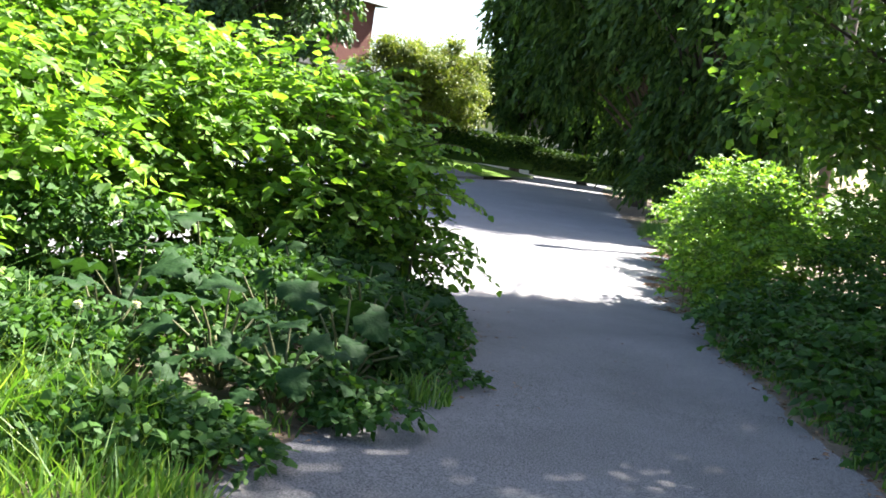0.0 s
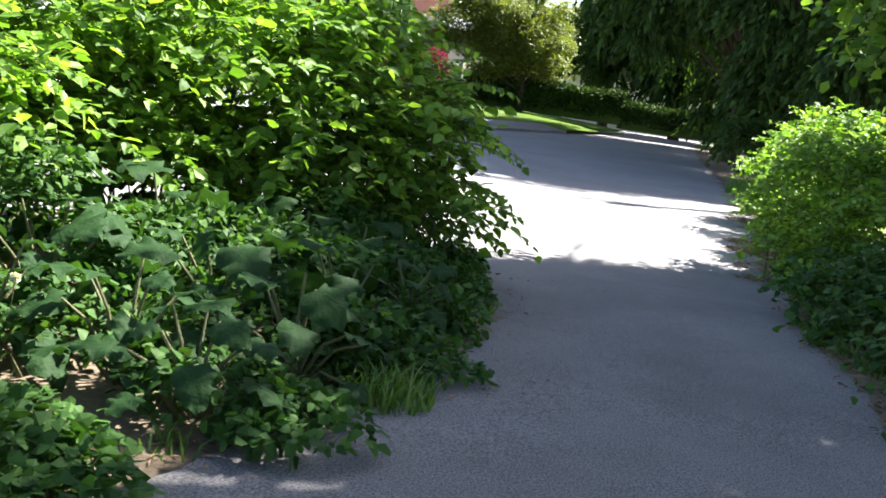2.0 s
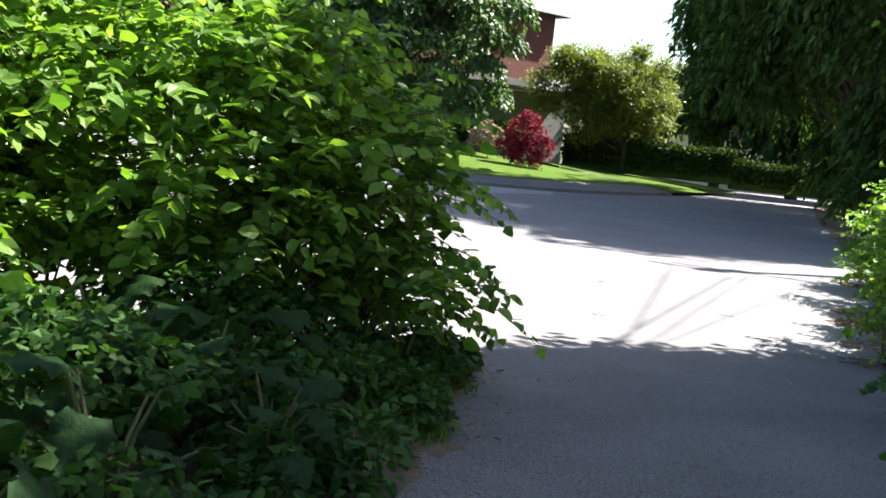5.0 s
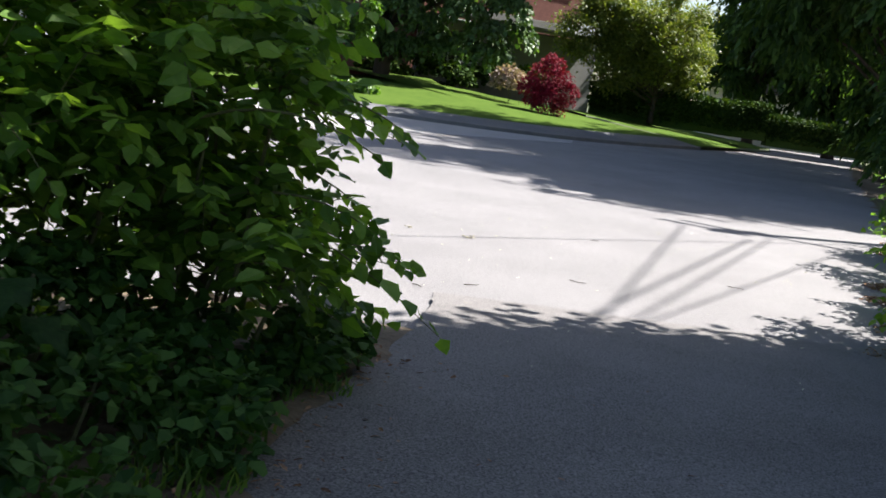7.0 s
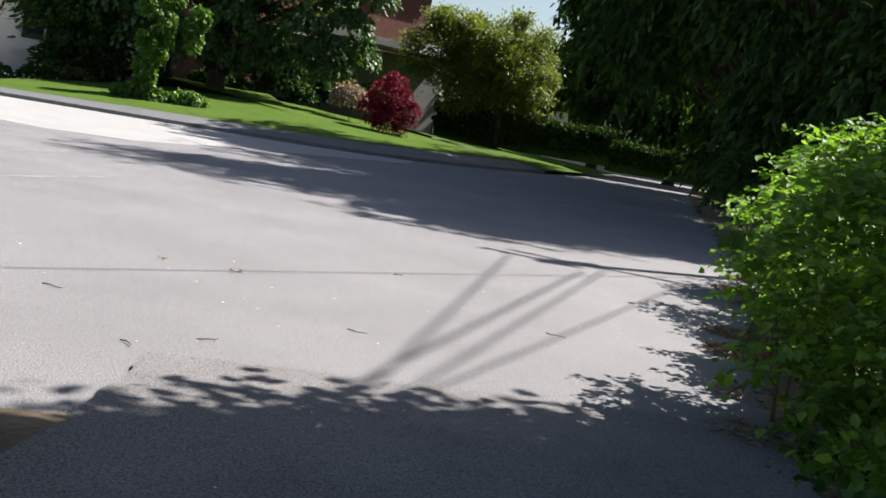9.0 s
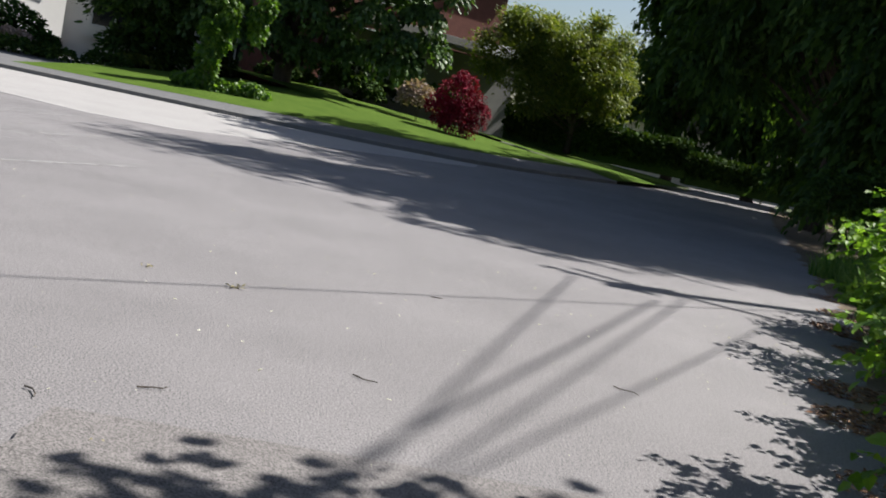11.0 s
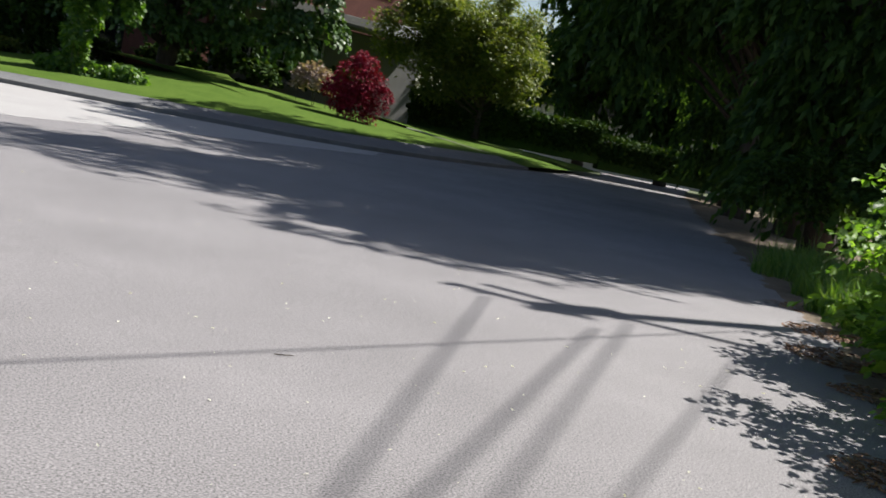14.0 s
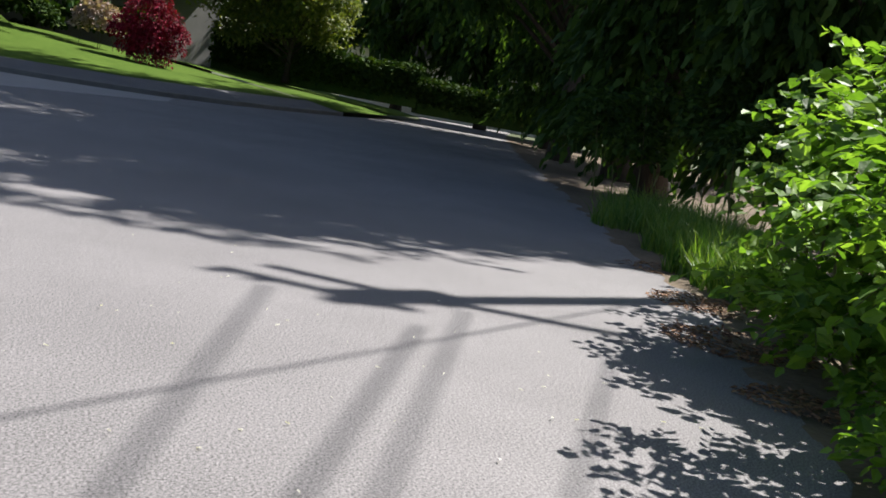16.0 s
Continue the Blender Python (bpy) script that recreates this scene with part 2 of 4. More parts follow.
def tube(points, radii, sides=7):
    """A tapered round limb along points."""
    pts = [Vector(p) for p in points]
    vs, fs = [], []
    for i, p in enumerate(pts):
        d = (pts[min(i + 1, len(pts) - 1)] - pts[max(i - 1, 0)]).normalized()
        a = d.orthogonal().normalized() if i == 0 else (a - d * a.dot(d)).normalized()
        b = d.cross(a)
        for k in range(sides):
            w = 2 * math.pi * k / sides
            vs.append(tuple(p + radii[i] * (math.cos(w) * a + math.sin(w) * b)))
    for i in range(len(pts) - 1):
        for k in range(sides):
            j = (k + 1) % sides
            fs.append((i * sides + k, i * sides + j, (i + 1) * sides + j, (i + 1) * sides + k))
    fs.append(tuple(range(sides))[::-1])
    fs.append(tuple(range((len(pts) - 1) * sides, len(pts) * sides)))
    return vs, fs


def joined(pieces):
    vs, fs = [], []
    for v, f in pieces:
        o = len(vs)
        vs.extend(v)
        fs.extend(tuple(i + o for i in q) for q in f)
    return vs, fs


LEAF = np.array([(0, 0, 0), (0.34, 0.34, 0.05), (0.2, 0.78, 0.0), (0, 1, -0.12), (-0.2, 0.78, 0.0), (-0.34, 0.34, 0.05), (0, 0.5, -0.04)])
LEAF_F = [(0, 1, 6), (1, 2, 6), (2, 3, 6), (3, 4, 6), (4, 5, 6), (5, 0, 6)]
SLIM = LEAF * (0.55, 1, 1)
CLUMP = np.array([(0, 0, 0), (0.4, 0.35, 0.1), (0.15, 1.0, -0.1), (-0.15, 0.95, -0.05), (-0.4, 0.4, 0.1)])
CLUMP_F = [(0, 1, 2, 3, 4)]
FROND = CLUMP * (0.5, 1, 1)
BROAD = CLUMP * (0.85, 1, 1)


def leaves(points, ways, sizes, rng, shape=LEAF, faces=LEAF_F, flat=0.5):
    """Many leaves: each from its point along its way, its upper side turned up."""
    n = len(points)
    y = ways / (np.linalg.norm(ways, axis=1, keepdims=True) + 1e-9)
    up = np.tile((0.0, 0.0, 1.0), (n, 1)) + rng.normal(0, flat, (n, 3))
    x = np.cross(y, up)
    x /= np.linalg.norm(x, axis=1, keepdims=True) + 1e-9
    z = np.cross(x, y)
    v = points[:, None] + sizes[:, None, None] * (shape[None, :, :1] * x[:, None] + shape[None, :, 1:2] * y[:, None] + shape[None, :, 2:] * z[:, None])
    k = len(shape)
    f = (np.arange(n)[:, None, None] * k + np.array(faces)[None]).reshape(-1, len(faces[0]))
    return v.reshape(-1, 3).tolist(), f.tolist()


def lobed(lobes, n, rng, shell=0.75, low=-0.2):
    """Points in a heap of ellipsoid lobes (centre, radii), most of them near the outside, and the outward ways."""
    vol = np.array([np.prod(r) ** (2 / 3) for _, r in lobes])
    pick = rng.choice(len(lobes), n, p=vol / vol.sum())
    d = rng.normal(0, 1, (n, 3))
    d /= np.linalg.norm(d, axis=1, keepdims=True)
    d[:, 2] = np.where(d[:, 2] < low, -d[:, 2], d[:, 2])
    c, r = np.array([l[0] for l in lobes])[pick], np.array([l[1] for l in lobes])[pick]
    rad = np.where(rng.random(n) < shell, rng.normal(0.95, 0.08, n), rng.random(n) ** 0.5)
    return c + d * r * rad[:, None], d


def bush(name, label, lobes, n, size, material, seed, droop=0.35, stems=14, category="bush", group="", shape=LEAF, faces=LEAF_F, stem_mat=None, shell=0.7, sprays=(), twigs=False, rugged=0, low=-0.2):
    """A shrub: stems from the ground into the lobes, and its leaves."""
    rng = np.random.default_rng(seed)
    base = np.mean([l[0] for l in lobes], axis=0)
    root = thing(name, label, category, Matrix.Translation((base[0], base[1], 0)), group)
    off = np.array((base[0], base[1], 0))
    if rugged:
        # every lobe breaks up into smaller ones, so that the outline is uneven
        small = []
        for c, r in lobes:
            c, r = np.array(c, float), np.array(r, float)
            small.append((c, r * 0.72))
            for _ in range(rugged):
                w = rng.normal(0, 1, 3)
                w /= np.linalg.norm(w)
                small.append((c + w * r * rng.uniform(0.45, 0.85), r * rng.uniform(0.22, 0.5)))
        lobes = small
    if twigs:
        # leaves stand in two rows along short arching twigs
        per = 9
        q, d = lobed(lobes, n // per, rng, shell, low)
        along = d * (1, 1, 0.35) + rng.normal(0, 0.4, q.shape) + (0, 0, 0.12)
        along /= np.linalg.norm(along, axis=1, keepdims=True)
        span = size * rng.uniform(2.2, 4.6, len(q))
        side = np.cross(along, (0, 0, 1.0))
        side /= np.linalg.norm(side, axis=1, keepdims=True) + 1e-9
        u = np.linspace(0.08, 1, per)
        sag = np.array((0, 0, -0.5))
        p = q[:, None] + span[:, None, None] * (u[None, :, None] * along[:, None] + (u ** 2)[None, :, None] * sag * 0.7)
        turn = np.where(np.arange(per) % 2, 1.0, -1.0)[None, :, None]
        ways = turn * side[:, None] * 0.8 + along[:, None] * 0.45 + rng.normal(0, 0.22, p.shape) + (0, 0, -droop)
        keep = (p[..., 2] > 0.03).all(1)
        bits = [tube([a_ - off, (a_ + b_) / 2 - off + (0, 0, 0.02), b_ - off], [0.004, 0.003, 0.0015], 3) for a_, b_ in zip(q[keep][::2], p[keep][::2, -1])]
        tagged(part("brushwood", joined(bits), stem_mat or TWIG, root), kind="stuff")
        p, ways = p[keep].reshape(-1, 3), ways[keep].reshape(-1, 3)
    else:
        p, d = lobed(lobes, n, rng, shell, low)
        keep = p[:, 2] > 0.03
        p, d = p[keep], d[keep]
        ways = d * (1, 1, 0.5) + rng.normal(0, 0.5, p.shape) + (0, 0, -droop)
    for start, end in sprays:
        # an arching twig with leaves hanging from it on both sides
        a, e = np.array(start) - off, np.array(end) - off
        mid = (a + e) / 2 + (0, 0, 0.25 * np.linalg.norm(e - a))
        curve = [(1 - u) ** 2 * a + 2 * u * (1 - u) * mid + u * u * e for u in np.linspace(0, 1, 7)]
        part("twig", tube(curve, [0.007, 0.006, 0.006, 0.005, 0.004, 0.003, 0.002], 5), stem_mat or TWIG, root)
        us = np.linspace(0.15, 1.0, 16)
        q = np.array([(1 - u) ** 2 * a + 2 * u * (1 - u) * mid + u * u * e for u in us])
        side = np.cross(e - a, (0, 0, 1))
        side /= np.linalg.norm(side)
        w = np.array([(1 if i % 2 else -1) * side * 0.6 + 0.35 * (e - a) / np.linalg.norm(e - a) + (0, 0, -0.7) for i in range(len(us))]) + rng.normal(0, 0.2, q.shape)
        part("foliage", leaves(q, w, size * rng.uniform(0.5, 0.85, len(q)), rng, shape, faces), material, root)
    part("foliage", leaves(p - off, ways, size * rng.uniform(0.55, 1.25, len(p)), rng, shape, faces), material, root)
    for i in range(stems):
        c, r = lobes[i % len(lobes)]
        end = np.array(c) + rng.normal(0, 0.28, 3) * r - off
        foot = np.array((end[0] * 0.93 + rng.normal(0, 0.06), end[1] * 0.93 + rng.normal(0, 0.06), 0.0))
        mid = (foot + end) / 2 + rng.normal(0, 0.05, 3)
        part("stem", tube([foot, mid, end], [0.014, 0.011, 0.006], 5), stem_mat or TWIG, root)
    return root


def tree(name, label, base, height, trunk_r, clusters, per, size, material, seed, spread=0.9, category="tree", group="", droop=0.2, shape=CLUMP, faces=CLUMP_F, z0=0.0, lean=(0, 0), hang=0.0):
    """A tree: tapered trunk, a limb towards every cluster, and a crown of small leaves gathered in uneven clusters (centre, radii)."""
    rng = np.random.default_rng(seed)
    root = thing(name, label, category, Matrix.Translation((base[0], base[1], z0)), group)
    top = np.array((lean[0], lean[1], height * 0.85))
    path = [top * s + (rng.normal(0, 0.05 * height * 0.1, 3) * (1, 1, 0)) * (s > 0) for s in (0, 0.06, 0.3, 0.6, 1)]
    part("trunk", tube(path, [trunk_r * 1.35, trunk_r, trunk_r * 0.8, trunk_r * 0.5, trunk_r * 0.15], 10), BARK, root, smooth=True)
    ps, ds = [], []
    for c, r in clusters:
        c, r = np.array(c, float), np.array(r, float)
        s = np.clip((c[2] * 0.6) / height, 0.12, 0.75)
        a = top * s
        mid = (a + c) / 2 + (0, 0, 0.08 * height * 0.3)
        part("limb", tube([a, mid, c], [trunk_r * 0.3, trunk_r * 0.17, trunk_r * 0.05], 6), BARK, root, smooth=True)
        if hang:
            # boughs: sprays that start in the cluster and hang out and down
            q, dq = lobed([(c, r * spread)], max(4, per // 14), rng, 0.75, -0.35)
            out = dq * (1, 1, 0.25) + rng.normal(0, 0.25, q.shape)
            length = float(np.mean(r)) * rng.uniform(0.35, 1.0, len(q)) * hang
            u = np.linspace(0, 1, 14)
            p = q[:, None] + length[:, None, None] * (0.55 * u[None, :, None] * out[:, None] + (0.15 * u - 1.0 * u ** 1.6)[None, :, None] * np.array((0, 0, 1.0)))
            p = (p + rng.normal(0, 0.05 * float(np.mean(r)), p.shape)).reshape(-1, 3)
            d = np.repeat(out, 14, axis=0)
        else:
            d = rng.normal(0, 1, (per, 3))
            p = c + d * r * spread * 0.48
            d /= np.linalg.norm(d, axis=1, keepdims=True)
        ps.append(p)
        ds.append(d)
    p, d = np.concatenate(ps), np.concatenate(ds)
    ways = d * (1, 1, 0.6) + rng.normal(0, 0.5, p.shape) + (0, 0, -droop)
    part("crown", leaves(p, ways, size * rng.uniform(0.5, 1.3, len(p)), rng, shape, faces), material, root)
    return root


def heap(rng, centre, radii, count, small, keep=None):
    """Cluster centres scattered through an ellipsoid, for an uneven crown."""
    out = []
    for i in range(count):
        d = rng.normal(0, 1, 3)
        d /= np.linalg.norm(d)
        rad = rng.uniform(0.35, 1.0)
        k = rng.uniform(0.7, 1.3)
        c = np.array(centre) + d * np.array(radii) * rad
        if keep is None or keep(c):
            out.append((c, np.array(small) * k))
    return out


# ---- ground ----
def sheet(name, outline, z, material, label, category, parent=None, thick=0.05):
    ob = part(name, prism(outline, z - thick, z, "z"), material, parent)
    return tagged(ob, label, category, kind="structure")


ground = part("ground", ([(-900, -600, -0.06), (900, -600, -0.06), (900, 1500, -0.06), (-900, 1500, -0.06)], [(0, 1, 2, 3)]), LAND)
tagged(ground, "rough grassy ground reaching out to the horizon", "ground", kind="structure")

# path edges by y, rising gently away from the car park
EDGE_Y = [-18, -9, -4.7, -4.0, -3.3, -2.1, -1.1, -0.1, 0.8, 2.0, 3.0]
EDGE_L = [-8.6, -5.6, -3.75, -3.3, -2.6, -1.95, -1.65, -1.45, -1.25, -1.0, -0.9]
RIGHT_Y = [-18, -9, -4.4, -3.2, -1.8, -0.85, 1.25, 3.0, 4.7]
RIGHT_X = [-4.2, -1.9, -0.3, 0.03, 0.57, 0.86, 1.9, 2.62, 3.25]


def path_z(y):
    return float(np.interp(y, [-9, -2, 1.0, 3.2], [0.30, 0.26, 0.12, 0.0]))


def rough(x, y, a=0.03, f=1.3):
    return a * noise.noise((x * f, y * f, 0.3)) + 0.5 * a * noise.noise((x * f * 4, y * f * 4, 2.1))


ys = np.linspace(-18, 3.2, 190)
rows = []
for y in ys:
    l, r = float(np.interp(y, EDGE_Y, EDGE_L)), float(np.interp(y, RIGHT_Y, RIGHT_X))
    l, r = l + 0.06 * noise.noise((0, y * 2.1, 7)) + 0.05 * noise.noise((0, y * 6, 3)), r + 0.05 * noise.noise((5, y * 2.1, 7)) + 0.05 * noise.noise((5, y * 6, 3))
    rows.append([(l + (r - l) * u, y, path_z(y) + 0.002 + 0.25 * rough(l + (r - l) * u, y) * (y < 2.9)) for u in np.linspace(0, 1, 13)])


def grid_mesh(rows):
    n = len(rows[0])
    return [p for r in rows for p in r], [(i * n + k, i * n + k + 1, (i + 1) * n + k + 1, (i + 1) * n + k) for i in range(len(rows) - 1) for k in range(n - 1)]


path = part("path", grid_mesh(rows), DIRTY, smooth=True)
tagged(path, "worn grey asphalt footpath sloping down to the car park", "path", kind="structure")


def verge(name, sides, y0, y1, label):
    """Bare earth beside the path, a little proud and uneven."""
    rr = []
    for y in np.linspace(y0, y1, int((y1 - y0) * 6)):
        a, b = sides(y)
        rr.append([(a + (b - a) * u, y, path_z(y) - 0.035 + 0.11 * min(0.35, abs(b - a) * u) + rough(a + (b - a) * u, y, 0.03, 2.5) + 0.6 * u * rough(a + (b - a) * u, y, 0.07) - (0.09 * float(np.clip((y - 1.6) / 0.7, 0, 1)) if b < 0 else 0)) for u in np.linspace(0, 1, 46) ** 2])
    ob = part(name, grid_mesh(rr), SOIL, smooth=True)
    return tagged(ob, label, "earth", kind="structure")


verge("verge", lambda y: (float(np.interp(y, EDGE_Y, EDGE_L)) + 0.28, -16.0), -18, 2.4, "bare brown earth and litter beside the path")
verge("verge", lambda y: (float(np.interp(y, RIGHT_Y + [5.8, 6.9, 8.25, 10.6, 13, 17.6, 30, 50], RIGHT_X + [3.66, 4.3, 5.0, 6.2, 6.95, 8.8, 13.6, 22])) - 0.28, 30.0), -18, 46, "bare earth under the thicket at the car park edge")

LOT = [(2.7, 3.0), (3.3, 4.7), (3.7, 5.8), (4.35, 6.9), (5.05, 8.25), (6.25, 10.6), (7.0, 13), (8.9, 17.6), (11.2, 23.5), (13.7, 30), (22.1, 50), (26, 58), (20.5, 58), (17.8, 50), (14.2, 44), (11.0, 39.0),
       (8.4, 35.4), (6.0, 32.6), (3.8, 30.8), (1.5, 30.0), (-3, 30.0), (-10, 30.6), (-20, 32.0), (-60, 38), (-60, 1.0), (-14, 2.2), (-3, 2.3), (-1.6, 2.3), (-1.5, 1.8), (2.0, 1.8)]
sheet("road", LOT, 0.0, ASPHALT, "sun-bleached grey asphalt of the car park", "asphalt")
lane = sheet("lane", [(-60, 28.5), (-20, 26.4), (-10.8, 23.0), (-7.3, 20.6), (-4.6, 19.2), (-3.0, 19.6), (-0.5, 23.4), (4, 28.8), (4.4, 31.0), (3.8, 30.76), (1.5, 29.96), (-3, 29.96), (-10, 30.56), (-20, 31.96), (-60, 37.96)], 0.004, LANE, "pale newer asphalt of the lane along the kerb", "asphalt", thick=0.004)

KERB_LINE = [(-60, 38), (-20, 32.0), (-10, 30.6), (-3, 30.0), (1.5, 30.0), (3.8, 30.8), (6.0, 32.6), (8.4, 35.4), (11.0, 39.0)]


def outward(line, d):
    out = []
    for i, (x, y) in enumerate(line):
        a, b = Vector(line[max(i - 1, 0)]), Vector(line[min(i + 1, len(line) - 1)])
        t = (b - a).normalized()
        out.append((x - t.y * d, y + t.x * d))
    return out


def strip(rows):
    """A band between lines of equal count, each with its height."""
    n = len(rows[0][0])
    vs = [(x, y, z[i] if isinstance(z, (list, tuple)) else z) for line, z in rows for i, (x, y) in enumerate(line)]
    fs = [(r * n + i, r * n + i + 1, (r + 1) * n + i + 1, (r + 1) * n + i) for r in range(len(rows) - 1) for i in range(n - 1)]
    return vs, fs


RISE = [0.0, 0.02, 0.1, 0.26, 0.30, 0.30, 0.30, 0.30, 0.28]
kerb = part("kerb", strip([(KERB_LINE, -0.03), (outward(KERB_LINE, 0.02), 0.11), (outward(KERB_LINE, 0.05), 0.13), (outward(KERB_LINE, 0.2), 0.13)]), KERB)
tagged(kerb, "low weathered concrete kerb along the lane", "kerb", kind="structure")
pavement = part("pavement", strip([(outward(KERB_LINE, 0.2), 0.126), (outward(KERB_LINE, 1.35), [0.13 + 0.6 * r for r in RISE])]), WALKWAY)
tagged(pavement, "dark grey asphalt footway sloping up to the lawn", "pavement", kind="structure")
L1 = [0.135 + 0.6 * r for r in RISE]
HEIGHTS = [(1.35, L1), (7.5, [0.2 + 2.2 * r for r in RISE]), (16, [0.25 + 3.6 * r for r in RISE]), (45, [0.3 + 3.8 * r for r in RISE])]
lawn = part("lawn", strip([(outward(KERB_LINE, d)[2:], h[2:]) for d, h in HEIGHTS]), TURF)
tagged(lawn, "mown bright green lawn on a gentle slope", "lawn", kind="structure")
far_lawn = part("lawn", strip([(outward([(11.0, 39.0), (14.2, 44.0), (17.8, 50.0)], d), h) for d, h in ((0.15, [0.13, 0.14, 0.15]), (1.2, [0.3, 0.3, 0.3]), (6.0, [0.8, 0.7, 0.6]), (14, [1.0, 0.9, 0.7]))]), TURF)
tagged(far_lawn, "mown bright green lawn beside the drive", "lawn", kind="structure")
apron = part("apron", strip([(outward(KERB_LINE, d)[:3], [v * 0.6 for v in h[:3]]) for d, h in HEIGHTS]), WALKWAY)
tagged(apron, "grey paved forecourt in front of the white building", "pavement", kind="structure")


def lawn_z(x, y):
    """Height of the lawn, roughly, by distance beyond the kerb."""
    best = (1e9, 0, 0)
    for i in range(len(KERB_LINE) - 1):
        a, b = Vector(KERB_LINE[i]), Vector(KERB_LINE[i + 1])
        u = max(0.0, min(1.0, (Vector((x, y)) - a).dot(b - a) / (b - a).length_squared))
        q = a + (b - a) * u
        best = min(best, ((Vector((x, y)) - q).length, RISE[i] * (1 - u) + RISE[i + 1] * u, 0))
    d, r, _ = best
    return float(np.interp(d, [0, 1.35, 7.5, 16, 45], [0.13, 0.135 + 0.6 * r, 0.2 + 2.2 * r, 0.25 + 3.6 * r, 0.3 + 3.8 * r]))


# ---- white building ----
def wall_with_holes(name, x0, x1, z0, top, holes, thick, material, parent):
    """A wall in x and z with rectangular openings through it; top is a height or a line of (x, z)."""
    xs = sorted({x0, x1, *(h[0] for h in holes), *(h[1] for h in holes), *([p[0] for p in top] if isinstance(top, list) else [])})
    tz = (lambda x: float(np.interp(x, [p[0] for p in top], [p[1] for p in top]))) if isinstance(top, list) else (lambda x: top)
    bm = bmesh.new()
    for a, b in zip(xs, xs[1:]):
        cuts = sorted([(h[2], h[3]) for h in holes if h[0] <= a and h[1] >= b])
        z = z0
        for lo, hi in [*cuts, (None, None)]:
            t0, t1 = (tz(a), tz(b)) if lo is None else (lo, lo)
            vs = [bm.verts.new(p) for p in ((a, 0, z), (b, 0, z), (b, 0, t1), (a, 0, t0), (a, thick, z), (b, thick, z), (b, thick, t1), (a, thick, t0))]
            for q in ((0, 1, 2, 3), (5, 4, 7, 6), (0, 4, 5, 1), (3, 2, 6, 7), (1, 5, 6, 2), (0, 3, 7, 4)):
                bm.faces.new([vs[k] for k in q])
            z = hi
    bmesh.ops.remove_doubles(bm, verts=bm.verts, dist=0.001)
    return part(name, bm, material, parent)


def window(parent, x0, x1, z0, z1, y=0.06, frame=0.07, bars=1, frame_mat=None, sill=True):
    """A window set into an opening: frame, panes with bars between, and a sill."""
    w = new("window")
    w.parent = parent
    w.location = (0, y, 0)
    fm = frame_mat or TRIM
    bm = box(x0, x1, 0, 0.08, z0, z0 + frame)
    box(x0, x1, 0, 0.08, z1 - frame, z1, bm=bm)
    box(x0, x0 + frame, 0, 0.08, z0 + frame, z1 - frame, bm=bm)
    box(x1 - frame, x1, 0, 0.08, z0 + frame, z1 - frame, bm=bm)
    part("frame", bm, fm, w)
    step = (x1 - x0 - frame) / (bars + 1)
    for k in range(bars + 1):
        a = x0 + frame + k * step
        part("pane", box(a, a + step - frame, 0.04, 0.05, z0 + frame, z1 - frame), GLASS, w)
        if k:
            part("bar", box(a - frame, a, 0.01, 0.07, z0 + frame, z1 - frame), fm, w)
    if sill:
        part("sill", box(x0 - 0.08, x1 + 0.08, -y - 0.08, 0.02, z0 - 0.07, z0, 0.01), TRIM, w)
    return w


WB = thing("white_building", "white rendered gabled building with a grey double door", "building", pose(-18.45, 45.6, 0, 0, 0, 43))
TOPLINE = [(-6.6, 7.6), (7.0, 5.15)]
wall_with_holes("wall", -6.6, 6.45, -0.1, TOPLINE, [(-1.05, 0.95, -0.05, 2.02), (-1.0, 1.1, 3.45, 5.2)], 0.3, WHITEWALL, WB)
part("side_wall", box(6.15, 6.45, 0.3, 14, -0.1, 5.2), WHITEWALL, WB)
part("side_wall", box(-6.6, -6.3, 0.3, 14, -0.1, 7.4), WHITEWALL, WB)
part("roof", prism([(-8, 7.86), (7.65, 5.04), (7.65, 5.18), (-8, 8.02)], -0.75, 14.4), ROOF, WB)
part("bargeboard", prism([(-8, 7.80), (7.66, 4.98), (7.66, 5.20), (-8, 8.03)], -0.80, -0.754), TRIM, WB, "white painted bargeboard")
door = new("door")
door.parent = WB
door.location = (0, 0.1, 0)
bm = box(-1.05, -0.95, -0.06, 0.1, -0.02, 2.02)
box(0.85, 0.95, -0.06, 0.1, -0.02, 2.02, bm=bm)
box(-0.95, 0.85, -0.06, 0.1, 1.92, 2.02, bm=bm)
part("door_frame", bm, DARKTRIM, door)
for a in (-0.94, -0.04):
    part("leaf", box(a, a + 0.87, 0.0, 0.05, 0.0, 1.91, 0.008), GREYPAINT, door, "grey painted door leaf")
    part("panel", box(a + 0.12, a + 0.75, -0.012, 0.0, 0.25, 1.7, 0.008), GREYPAINT, door)
part("door_handle", box(-0.12, -0.08, -0.06, 0.0, 0.95, 1.12, 0.008), METAL, door)
canopy = part("canopy", prism([(-0.45, 2.12), (-0.1, 2.42), (1.05, 2.2), (1.05, 2.14), (-0.05, 2.32), (-0.4, 2.08)], -0.45, 0.0), TRIM, WB, "small white door canopy")
window(WB, -1.0, 1.1, 3.45, 5.2, bars=2, frame_mat=DARKTRIM)
part("drainpipe", tube([(1.16, -0.05, 3.4), (1.16, -0.05, 2.2)], [0.035, 0.035], 8), TRIM, WB)
part("threshold", box(-0.3, 1.1, -0.5, -0.02, -0.08, 0.06, 0.02), TRIM, WB)
